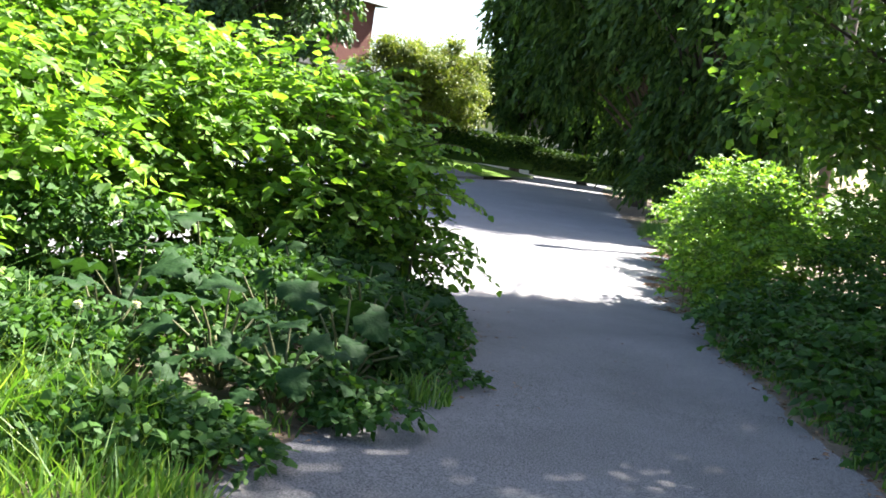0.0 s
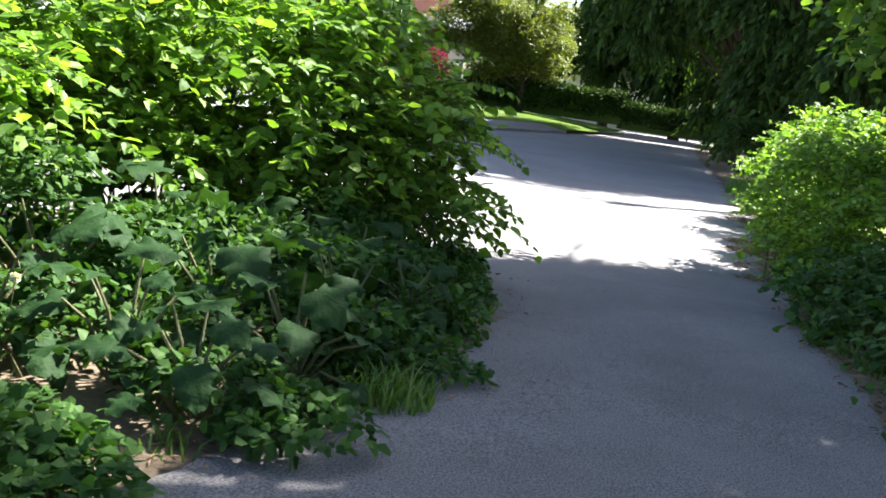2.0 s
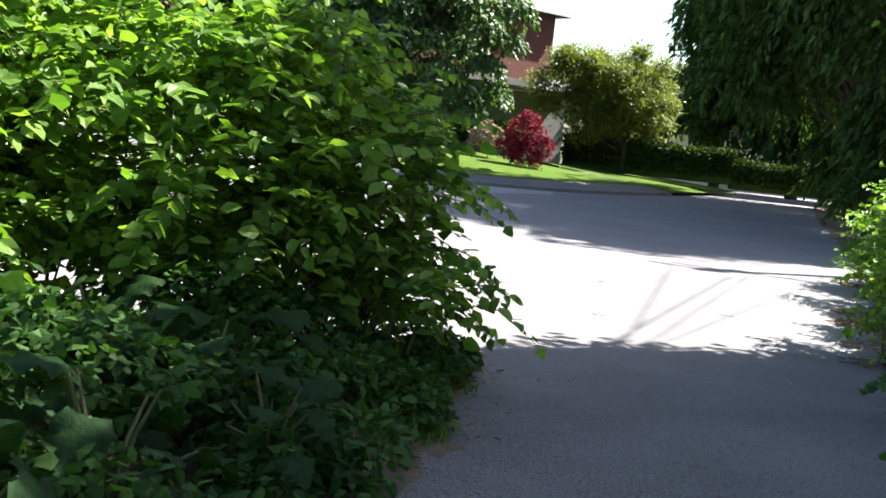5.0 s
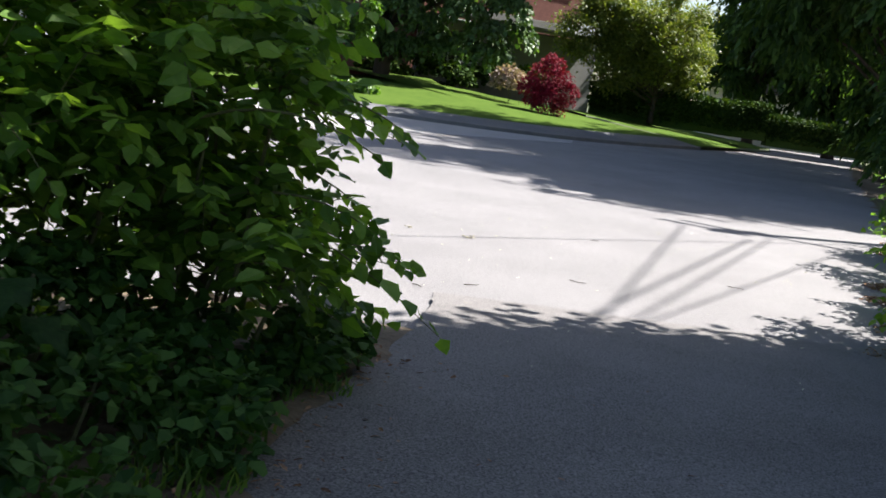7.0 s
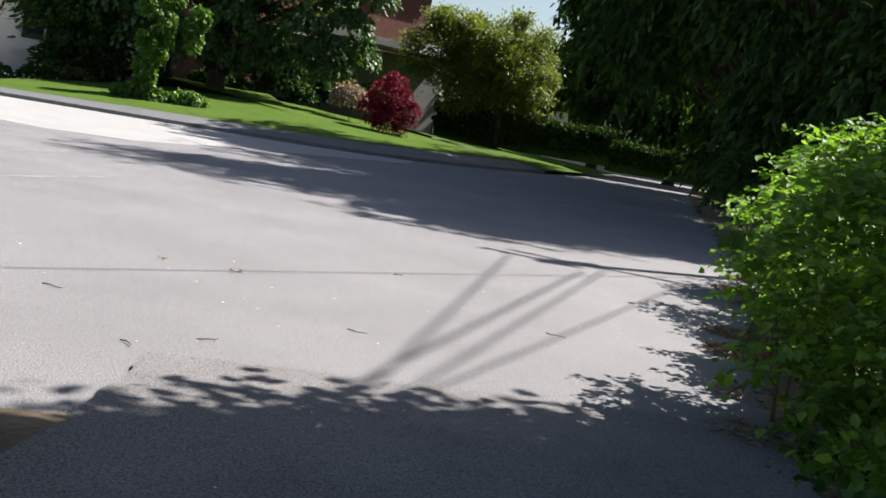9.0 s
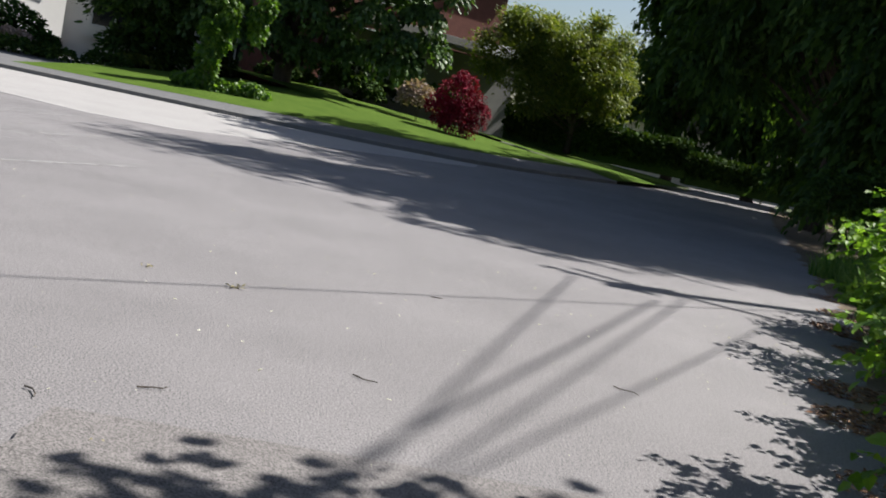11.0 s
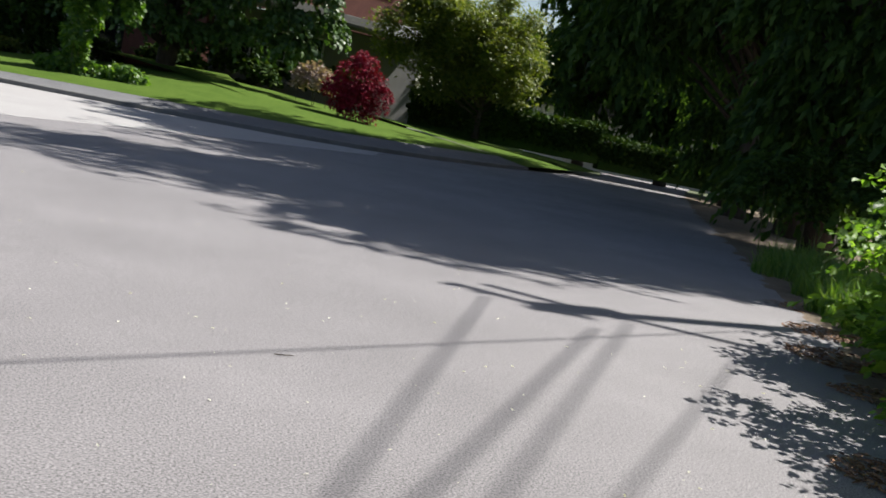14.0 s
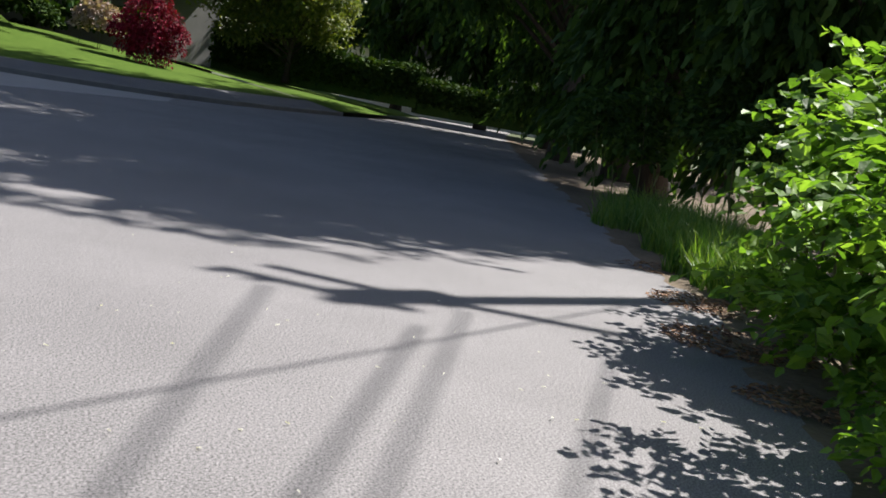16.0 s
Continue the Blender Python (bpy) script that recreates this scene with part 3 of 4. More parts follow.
for x, z in ((-2.45, 1.42), (-5.1, 1.72)):
    part("vent_box", box(x - 0.55, x + 0.55, -0.09, 0.0, z - 0.22, z + 0.22, 0.03), METAL, WB, "white metal vent box")
# recessed wing with a red post
wing = WB
part("post", box(-7.0, -6.62, -0.35, 0.0, -0.05, 7.2, 0.02), REDPOST, wing, "dark red painted post")
wall_with_holes("recess_wall", -16.5, -6.61, -0.1, 7.0, [(-9.25, -7.1, 0.95, 2.85), (-9.25, -7.1, 4.35, 6.2), (-15.4, -13.6, 1.7, 3.1)], 0.25, WHITEWALL, wing).location = (0, 1.2, 0)
w2 = window(wing, -9.25, -7.1, 0.95, 2.85, y=1.26, bars=3)
w2 = window(wing, -9.25, -7.1, 4.35, 6.2, y=1.26, bars=3)
w2 = window(wing, -15.4, -13.6, 1.7, 3.1, y=1.26, bars=1)
part("panel_band", box(-9.3, -7.05, 1.12, 1.19, 0.05, 0.8, 0.01), GREYPAINT, wing)
part("cladding", box(-12.6, -9.5, 0.95, 1.19, -0.05, 6.9, 0.01), BROWN, wing, "dark brown cladding")
# low annex between the buildings
AN = thing("annex", "low white link building with a dark window band", "building", pose(-12.5, 51.5, 0, 0, 0, 12))
wall_with_holes("wall", -1.5, 12, -0.1, 3.8, [(0.1, 4.5, 1.95, 3.35), (6, 9, 1.4, 3.2)], 0.3, WHITEWALL, AN)
part("roof", box(-1.7, 12.2, -0.5, 8, 3.8, 3.98, 0.02), ROOF, AN)
part("fascia", box(-1.7, 12.2, -0.54, -0.5, 3.7, 4.0), TRIM, AN)
window(AN, 0.1, 4.5, 1.95, 3.35, bars=3)
window(AN, 6, 9, 1.4, 3.2, bars=2)

# ---- brick building ----
BB = thing("brick_building", "dark brick two-storey block with flat roof and white canopy", "building", pose(6.75, 52.6, 1.1, 0, 0, 34))
wall_with_holes("wall", -9.8, 0.6, 3.3, 7.7, [(-7, -5, 4.6, 6.4)], 0.35, MORTAR, BB)
part("side_wall", box(0.25, 0.6, 0.35, 9, 3.3, 7.7), MORTAR, BB)
part("side_wall", box(-9.8, -9.45, 0.35, 9, -1.2, 7.7), MORTAR, BB)
part("roof", box(-10.3, 1.75, -0.45, 9.6, 7.7, 7.92, 0.02), ROOF, BB)
part("fascia", box(-10.32, 1.77, -0.49, -0.45, 7.66, 7.95), TRIM, BB, "pale flat roof edge")
# front wall below the canopy: its shade is painted in by the darker grey
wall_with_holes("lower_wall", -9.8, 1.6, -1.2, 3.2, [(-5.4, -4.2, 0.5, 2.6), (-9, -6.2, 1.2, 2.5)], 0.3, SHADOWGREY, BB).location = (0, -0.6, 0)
part("lower_side_wall", box(1.3, 1.6, -0.3, 9, -1.2, 3.2), GREYWALL, BB)
window(BB, -9, -6.2, 1.2, 2.5, y=-0.54, bars=2)
window(BB, -5.4, -4.2, 0.5, 2.6, y=-0.54, bars=0)
window(BB, -7, -5, 4.6, 6.4, bars=1)
part("canopy", box(-9.0, 1.2, -2.3, -0.2, 3.45, 3.6, 0.01), ROOF, BB)
part("canopy_fascia", box(-2.6, 1.24, -2.36, -2.3, 3.4, 3.95, 0.01), TRIM, BB, "white canopy fascia")
# left fascia and soffit: shade put into the colour, the fascia itself is white
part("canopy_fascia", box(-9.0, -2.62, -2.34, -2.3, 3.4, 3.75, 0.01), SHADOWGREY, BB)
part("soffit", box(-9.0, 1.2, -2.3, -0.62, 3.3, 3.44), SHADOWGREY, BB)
# white house far behind the hedge
WH = thing("white_house", "low white house seen beyond the hedge", "house", pose(22.5, 62, 0.4, 0, 0, -12))
wall_with_holes("wall", -5, 9, -0.5, 2.9, [(-2, -0.6, 0.9, 2.2), (2.2, 3.8, 0.9, 2.3), (5.5, 6.6, 1.0, 2.2)], 0.3, WHITEWALL, WH)
part("side_wall", box(-5, -4.7, 0.3, 7, -0.5, 2.9), WHITEWALL, WH)
part("roof", prism([(-5.6, 2.85), (9.6, 2.85), (9.6, 3.0), (2, 4.6), (-5.6, 3.0)], -0.4, 7.4), ROOF, WH)
for a, b in ((-2, -0.6), (2.2, 3.8)):
    window(WH, a, b, 0.9, 2.2, bars=1)
window(WH, 5.5, 6.6, 1.0, 2.2, bars=0)

# ---- trees and shrubs beyond the car park ----
rg = np.random.default_rng(5)
tree("chestnut_tree", "broad dark chestnut tree with drooping leafy boughs", (-2.6, 43.5), 13, 0.38,
     heap(rg, (0, 0, 7.9), (6.4, 3.8, 4.4), 110, (1.0, 0.95, 0.6)) + [((x, -2.4 + y, z), (0.75, 0.7, 0.5)) for x, y, z in ((4.2, -0.4, 3.2), (3.2, -0.6, 4.0), (-4.5, 0, 3.6), (0.5, -0.8, 3.8), (1.6, 0, 3.2), (5.2, 0, 4.4), (-6, 0, 4.6), (-2.4, -0.3, 3.4), (2.6, -1.0, 5.2), (4.8, -0.8, 6.0), (-1.0, -1.0, 5.4), (-3.4, -0.8, 5.8), (5.9, 0.2, 5.6), (6.2, 0.4, 7.0), (3.8, -1.0, 7.2), (1.0, -1.2, 6.6), (4.6, -0.2, 2.3), (-0.6, 0.4, 2.6), (0.6, 0.6, 2.2), (2.2, 0.8, 2.4), (-1.8, 0.6, 2.4), (-3.2, 0.4, 2.6), (3.0, 0.6, 2.6), (-5.2, 0.6, 3.0), (5.6, 0.6, 3.4))],
     800, 0.22, CHEST, 11, droop=1.3, z0=0.5, shape=BROAD, faces=CLUMP_F, hang=1.5)
tree("dark_yew_tree", "dense dark evergreen tree beside the annex", (-8.2, 43.0), 10, 0.3, heap(rg, (0, 0, 4.6), (2.5, 2.0, 4.0), 62, (1.0, 1.0, 0.9)), 520, 0.34, CONIFER, 12, z0=0.2, hang=1.2, shape=FROND)
cr = np.random.default_rng(40)
bush("climber_shrub", "tall pale green shrub trailing over a stump", [((-4.2 + cr.normal(0, 0.45), 34.6 + cr.normal(0, 0.3), z), (0.42, 0.4, 0.5)) for z in (0.8, 1.2, 1.6, 2.0, 2.4, 2.8, 3.2, 3.6, 4.0)] + [((-3.2 + cr.normal(0, 0.2), 34.6, z), (0.35, 0.35, 0.45)) for z in (2.6, 3.1, 3.5)] + [((-4.9 + i * 0.7, 34.3, 0.65), (0.6, 0.5, 0.4)) for i in range(4)],
     6500, 0.17, ROADLEAF, 13, category="shrub", stems=12, droop=1.0, rugged=3, low=-1.0)
bush("red_maple", "small crimson Japanese maple on the lawn", [((x, y, z + 0.22), r) for (x, y, z), r in (((4.1, 37.6, 0.75), (0.75, 0.6, 0.5)), ((3.6, 37.6, 0.85), (0.5, 0.5, 0.4)), ((4.7, 37.7, 0.8), (0.5, 0.5, 0.4)), ((4.1, 37.8, 1.75), (1.0, 0.9, 0.9)), ((3.5, 37.7, 1.35), (0.7, 0.7, 0.65)), ((4.8, 37.8, 1.3), (0.65, 0.6, 0.65)), ((4.3, 37.7, 2.3), (0.6, 0.6, 0.5)), ((4.1, 37.6, 1.15), (0.8, 0.6, 0.45)))],
     7000, 0.13, MAPLELEAF, 14, category="shrub", stems=9, stem_mat=BARK, shape=SLIM, droop=0.8, rugged=4, low=-0.6)
bush("pink_shrub", "pale pink flowering shrub behind the red maple", [((2.7, 39.4, 1.5), (0.7, 0.6, 0.75))], 1300, 0.15, PINKLEAF, 15, category="shrub", stems=5)
tree("yellow_green_tree", "rounded yellow-green multi-stemmed small tree", (10.4, 46.4), 7.2, 0.13, heap(rg, (-0.8, 0, 3.7), (4.0, 2.4, 2.6), 120, (0.7, 0.65, 0.5)), 480, 0.17, YELLOWLEAF, 16, z0=0.7, shape=CLUMP * (0.6, 1, 1), droop=0.0)


def hedge(name, label, a, b, depth, h, n, seed, z0):
    """A clipped hedge from a to b."""
    rng = np.random.default_rng(seed)
    a, b = np.array(a), np.array(b)
    length = float(np.linalg.norm(b - a))
    ang = math.degrees(math.atan2(b[1] - a[1], b[0] - a[0]))
    root = thing(name, label, "hedge", pose(a[0], a[1], z0, 0, 0, ang))
    face = rng.choice(3, n, p=[0.5, 0.35, 0.15])
    p = np.stack([rng.uniform(0, length, n), rng.uniform(0, depth, n), rng.uniform(0, h, n)], 1)
    p[face == 0, 1] = rng.normal(0, 0.06, (face == 0).sum())
    p[face == 1, 2] = h + rng.normal(0, 0.05, (face == 1).sum())
    p[:, 2] += 0.05 * np.sin(p[:, 0] * 1.7)
    d = np.where((face == 0)[:, None], (0, -1, 0.2), (0, 0, 1)) + rng.normal(0, 0.6, (n, 3))
    part("foliage", leaves(p, d, rng.uniform(0.1, 0.24, n), rng, CLUMP, CLUMP_F), HEDGELEAF, root)
    part("core", box(0.08, length - 0.08, 0.1, depth, -0.3, h - 0.1, 0.05), HEDGELEAF, root)
    return root


hedge("hedge", "long clipped dark green hedge behind the lawn", (7.4, 47.2), (15.8, 45.2), 1.2, 1.25, 5200, 21, 0.9)
hedge("hedge", "lower clipped hedge with sunlit top", (15.7, 45.22), (23.5, 44.2), 1.2, 1.0, 4200, 22, 0.7)
for i, (x, y, z, r, rz) in enumerate(((-14.9, 42.0, 0.95, 1.05, 0.85), (-12.9, 42.2, 1.15, 1.35, 1.15), (-13.9, 41.4, 0.8, 0.7, 0.7), (-11.6, 41.4, 0.7, 0.7, 0.6))):
    bush("clipped_shrub", "rounded dark green clipped shrub", [((x, y, z), (r, r * 0.9, rz))], 2600, 0.17, DARKLEAF, 30 + i, category="shrub", group="shrubs by the white building", stems=5, shell=0.8, low=-0.9, rugged=4)
bush("flower_shrub", "low shrub with pale grey-blue flowers", [((-12.6, 40.6, 0.75), (0.8, 0.5, 0.35))], 700, 0.14, PINKLEAF, 36, category="shrub", stems=4)
bush("low_shrub", "low mixed shrubs along the footway", [((-12.2, 39.9, 0.4), (1.2, 0.6, 0.4)), ((-10.6, 39.6, 0.4), (0.8, 0.6, 0.35)), ((-9.0, 40.6, 0.5), (0.9, 0.6, 0.4))], 2600, 0.15, HEDGELEAF, 37, category="shrub", stems=6)
bush("planter_shrub", "dark clipped shrub in a tub by the door", [((-18.4, 43.4, 0.5), (0.62, 0.5, 0.42))], 2000, 0.12, DARKLEAF, 38, category="shrub", stems=4, low=-1.0)
bush("low_shrub", "yellowish low shrub on the lawn edge", [((-8.2, 42, 0.75), (0.9, 0.5, 0.3))], 700, 0.14, YELLOWLEAF, 39, category="shrub", stems=4)


bush("low_shrub", "dark shaded shrubs under the chestnut tree", [((-5.6, 44.6, 1.2), (1.6, 0.8, 0.7)), ((-2.6, 45.4, 1.4), (1.8, 0.8, 0.8)), ((0.3, 46.3, 1.6), (1.8, 0.8, 0.85)), ((2.9, 47.4, 1.8), (1.6, 0.8, 0.9)), ((4.6, 48.6, 1.9), (1.2, 0.8, 0.9))], 6000, 0.2, HEDGELEAF, 41, category="shrub", stems=10, shape=CLUMP, faces=CLUMP_F, rugged=3)
# dark evergreens behind the hedge
for i, (x, y, h, r) in enumerate(((18.2, 55.5, 15, 3.0), (22.0, 53.0, 14, 3.2), (26.5, 51.5, 15, 3.4), (31.0, 48.0, 14, 3.4))):
    tree("evergreen_tree", "dark evergreen behind the clipped hedge", (x, y), h, 0.28, heap(np.random.default_rng(330 + i), (0, 0, h * 0.55), (r, r, h * 0.42), 60, (1.3, 1.3, 1.1)), 360, 0.5, CONIFER, 340 + i, droop=1.4, group="evergreens behind the hedge", shape=FROND, hang=1.4)

# woods far behind the buildings
for i, (x, y, h, r, m, lab) in enumerate(((17, 78, 9, 4.5, YELLOWLEAF, "pale green tree far behind the hedge"), (25, 82, 10, 5, CHEST, "green tree far behind the hedge"), (9, 84, 10, 5, YELLOWLEAF, "pale green tree far behind the houses"), (33, 76, 10, 5, CHEST, "green tree far behind the hedge"), (41, 70, 10, 5, CHEST, "green tree far behind the hedge"), (-17, 68, 11, 4, COPPER, "dark copper-leaved tree behind the white building"), (-12, 66, 10, 3.5, COPPER, "dark copper-leaved tree behind the white building"), (-24, 72, 11, 4, CHEST, "green tree behind the white building"))):
    tree("far_tree", lab, (x, y), h, 0.25, heap(np.random.default_rng(300 + i), (0, 0, h * 0.6), (r, r, h * 0.4), 36, (1.4, 1.4, 1.0)), 180, 0.5, m, 310 + i, group="trees beyond the buildings")
# ---- right side: tall evergreens that shade the car park ----
for i, (x, y, h, rr, zc, count, big) in enumerate(((12.2, 21.1, 20, 3.2, 0.52, 75, 1.15), (14.6, 26.5, 19, 3.4, 0.55, 65, 1.25), (15.8, 32.0, 19, 6.0, 0.58, 150, 1.4), (19.5, 40.0, 16.5, 4.2, 0.55, 70, 1.6), (12.5, 17.2, 16, 2.4, 0.52, 60, 1.05), (22.5, 33.0, 18, 4.5, 0.55, 60, 1.8))):
    low = [((0.3 * rr * math.cos(a), 0.3 * rr * math.sin(a), z), (0.9, 0.9, 0.8)) for a in (2.2, 3.4, 4.6) for z in (1.6, 3.0)] if i != 2 else []
    tree("evergreen_tree", "tall dense dark evergreen with drooping boughs", (x, y), h, 0.3,
         heap(np.random.default_rng(50 + i), (-2.2 if i == 2 else 0, 0, h * zc + 0.6), (rr * 0.92, rr, h * 0.42), count, (big, big, big * 0.85)) + low,
         620, 0.31 if i != 2 else 0.4, CONIFER, 60 + i, droop=1.6, group="evergreens beside the car park", shape=FROND, faces=CLUMP_F, hang=1.5)
bush("laurel_bush", "dark shaded evergreen undergrowth", [((10.7, 15.2, 1.2), (1.2, 1.3, 1.2)), ((11.4, 17.6, 1.5), (1.4, 1.6, 1.5)), ((10.2, 13.6, 1.0), (0.9, 1.0, 1.0)), ((10.4, 19.6, 1.0), (1.0, 1.5, 1.0))], 7000, 0.13, CONIFER, 70, stems=16, rugged=3)

# ---- thicket between the path and the car park, on the sunny side ----
bush("knotweed_bush", "leafy bright green knotweed thicket at the path edge",
     [((3.05, 3.1, 0.8), (0.9, 1.0, 0.8)), ((4.0, 4.4, 0.8), (0.7, 0.9, 0.85)), ((4.6, 4.8, 1.2), (0.9, 1.2, 0.9)), ((3.1, 1.9, 0.75), (0.9, 0.9, 0.7)), ((4.4, 3.2, 1.25), (1.1, 1.3, 0.85)), ((5.0, 6.3, 0.9), (0.7, 0.9, 1.0)), ((3.15, 3.0, 1.3), (0.7, 0.7, 0.5)), ((3.8, 4.6, 0.35), (0.6, 1.0, 0.4)), ((4.95, 6.4, 0.35), (0.6, 0.9, 0.4)), ((3.0, 2.9, 0.35), (0.8, 0.9, 0.35)), ((3.3, 3.6, 1.45), (0.55, 0.6, 0.45)), ((5.3, 2.2, 1.0), (0.9, 1.0, 0.9)), ((6.3, 3.7, 1.1), (0.9, 1.0, 0.9)), ((4.0, 1.6, 1.1), (0.9, 0.9, 0.9)), ((4.9, 1.0, 1.3), (1.0, 1.0, 1.0)), ((4.85, 6.9, 1.0), (0.6, 0.8, 0.7)), ((4.6, 5.8, 0.8), (0.5, 0.8, 0.5))],
     34000, 0.085, KNOT, 71, stems=34, shell=0.55, twigs=True, rugged=4)
bush("knotweed_bush", "dense green knotweed thicket beside the car park",
     [((6.1, 8.6, 0.85), (0.8, 1.0, 0.95)), ((7.1, 9.7, 1.0), (0.95, 1.0, 1.0)), ((8.3, 10.9, 1.2), (1.1, 1.3, 1.1)), ((6.6, 8.9, 1.5), (0.7, 0.8, 0.7)), ((6.0, 8.4, 0.35), (0.65, 0.9, 0.4)), ((6.9, 9.9, 0.4), (0.7, 0.9, 0.4)), ((5.95, 8.7, 1.15), (0.65, 0.9, 0.55)), ((5.7, 7.9, 0.75), (0.6, 0.8, 0.75)), ((5.55, 8.0, 0.3), (0.6, 0.9, 0.35)), ((5.35, 7.2, 0.75), (0.5, 0.6, 0.6))],
     13000, 0.115, KNOT, 72, stems=26, shell=0.5, twigs=True, rugged=4)
bush("ground_weeds", "dark low nettles and weeds beside the path", [((1.75, -0.6, 0.5), (0.75, 1.1, 0.38)), ((1.25, -2.6, 0.5), (0.8, 1.2, 0.4)), ((2.6, 0.9, 0.4), (0.7, 0.9, 0.4)), ((0.9, -4.6, 0.5), (0.8, 1.2, 0.4)), ((2.9, -1.2, 0.7), (0.9, 1.4, 0.6)), ((2.3, -3.6, 0.7), (0.9, 1.4, 0.6)), ((3.6, 0.2, 0.9), (1.0, 1.3, 0.8)), ((4.3, -1.6, 0.9), (1.2, 1.4, 0.9)), ((3.4, -4.6, 0.8), (1.0, 1.4, 0.8)), ((1.9, -5.8, 0.6), (0.9, 1.2, 0.5)), ((0.75, -3.2, 0.4), (0.55, 0.9, 0.2)), ((1.2, -1.6, 0.4), (0.55, 0.9, 0.2)), ((0.35, -4.8, 0.4), (0.6, 0.9, 0.2)), ((-0.1, -6.0, 0.4), (0.6, 0.9, 0.2)), ((1.8, 0.2, 0.35), (0.5, 0.8, 0.2)), ((1.7, -2.4, 0.5), (0.8, 1.0, 0.3)), ((1.4, -4.2, 0.5), (0.8, 1.0, 0.3)), ((2.4, -0.4, 0.6), (0.8, 1.0, 0.4)), ((3.2, -2.6, 0.8), (1.0, 1.2, 0.6))],
     30000, 0.09, WEEDLEAF, 73, stems=40, category="weeds", rugged=3, twigs=True, shape=BROAD, faces=CLUMP_F)
bush("ground_weeds", "small bright weeds at the asphalt edge", [((5.25, 7.5, 0.12), (0.35, 0.5, 0.22)), ((5.8, 8.6, 0.15), (0.35, 0.6, 0.28)), ((4.55, 6.7, 0.12), (0.3, 0.5, 0.2)), ((6.4, 9.7, 0.15), (0.35, 0.5, 0.25)), ((3.05, 2.6, 0.2), (0.45, 0.5, 0.2)), ((2.35, 1.5, 0.25), (0.35, 0.5, 0.2))], 3200, 0.07, KNOT, 74, stems=14, category="weeds")


def road_tree(label, x, y, h, centre, radii, count, seed, extra=(), per=430, size=0.155, keep=None):
    tree("roadside_tree", label, (x, y), h, 0.17, heap(np.random.default_rng(seed), centre, radii, count, (0.85, 0.85, 0.65), keep) + list(extra), per, size, ROADLEAF, seed + 1, shape=BROAD, faces=CLUMP_F, group="trees beside the path", z0=0.1)


def boughs(spots, r=0.8):
    return [((dx, dy, z), (r, r, r * 0.7)) for dx, dy, z in spots]


road_tree("tall leafy deciduous tree with low sunlit boughs beside the path", 6.8, 3.0, 12.5, (-0.2, 0, 7.9), (2.6, 2.0, 3.5), 84, 81, keep=lambda c: not (c[2] < 8.6 and c[1] > 0.15),
          extra=boughs(((-3.6, 0.0, 3.3), (-3.7, 0.2, 4.2), (-2.6, -0.1, 2.9), (-2.0, 0.2, 2.5), (-3.0, 0.4, 4.9), (-1.4, -0.3, 3.4), (-3.4, -0.4, 5.4), (-2.2, -0.7, 4.2), (-0.8, 0.0, 2.5), (-0.2, 0.4, 3.6), (-1.2, 0.5, 4.4), (-0.4, 0.6, 5.0), (-2.8, -0.8, 2.4), (-1.8, -0.9, 2.9), (0.8, 0.6, 2.8), (0.9, 1.0, 4.2), (-1.0, 0.2, 1.9), (0.2, 0.3, 2.0), (1.4, 0.5, 1.9), (1.6, 1.0, 3.4), (-3.2, -0.2, 2.7), (-0.9, 0.8, 5.4), (0.3, 0.7, 6.2), (-2.6, 0.2, 5.8), (-0.6, 0.7, 6.0), (-2.2, 0.3, 3.5)))
          + boughs(((-3.4, -0.5, 8.0), (-2.8, -0.1, 8.7), (-2.2, -0.4, 9.2), (-3.7, -0.9, 7.7), (-3.0, -1.3, 8.3), (-2.2, -1.5, 8.8), (-3.8, -0.1, 8.3), (-3.4, 0.0, 8.9), (-3.0, -0.5, 9.6)), 0.8))
road_tree("leafy deciduous tree leaning over the path", 5.6, 0.2, 12, (-0.2, 0, 7.6), (2.1, 2.0, 3.9), 38, 83, extra=boughs(((-2.2, -0.4, 7.1), (-3.0, -0.6, 6.6), (-1.6, -0.6, 8.7), (-3.3, 0.3, 6.2), (-2.6, 0.4, 7.9)), 0.9))
road_tree("leafy deciduous tree leaning over the path", 4.6, -3.0, 12, (-0.2, 0, 7.2), (2.0, 2.2, 4.2), 36, 87, extra=boughs(((-0.5, 1.8, 8.0), (-1.4, 1.5, 6.9), (-0.2, 1.2, 9.2), (-2.2, 0.9, 6.4), (-2.0, 1.9, 7.4)), 0.9))
road_tree("leafy deciduous tree behind the start of the path", 3.4, -6.6, 11.5, (-0.2, 0, 6.6), (2.0, 2.4, 3.5), 95, 85)
road_tree("leafy deciduous tree behind the start of the path", 1.6, -10.4, 11.5, (0, 0, 6.6), (2.0, 2.4, 3.5), 95, 89)

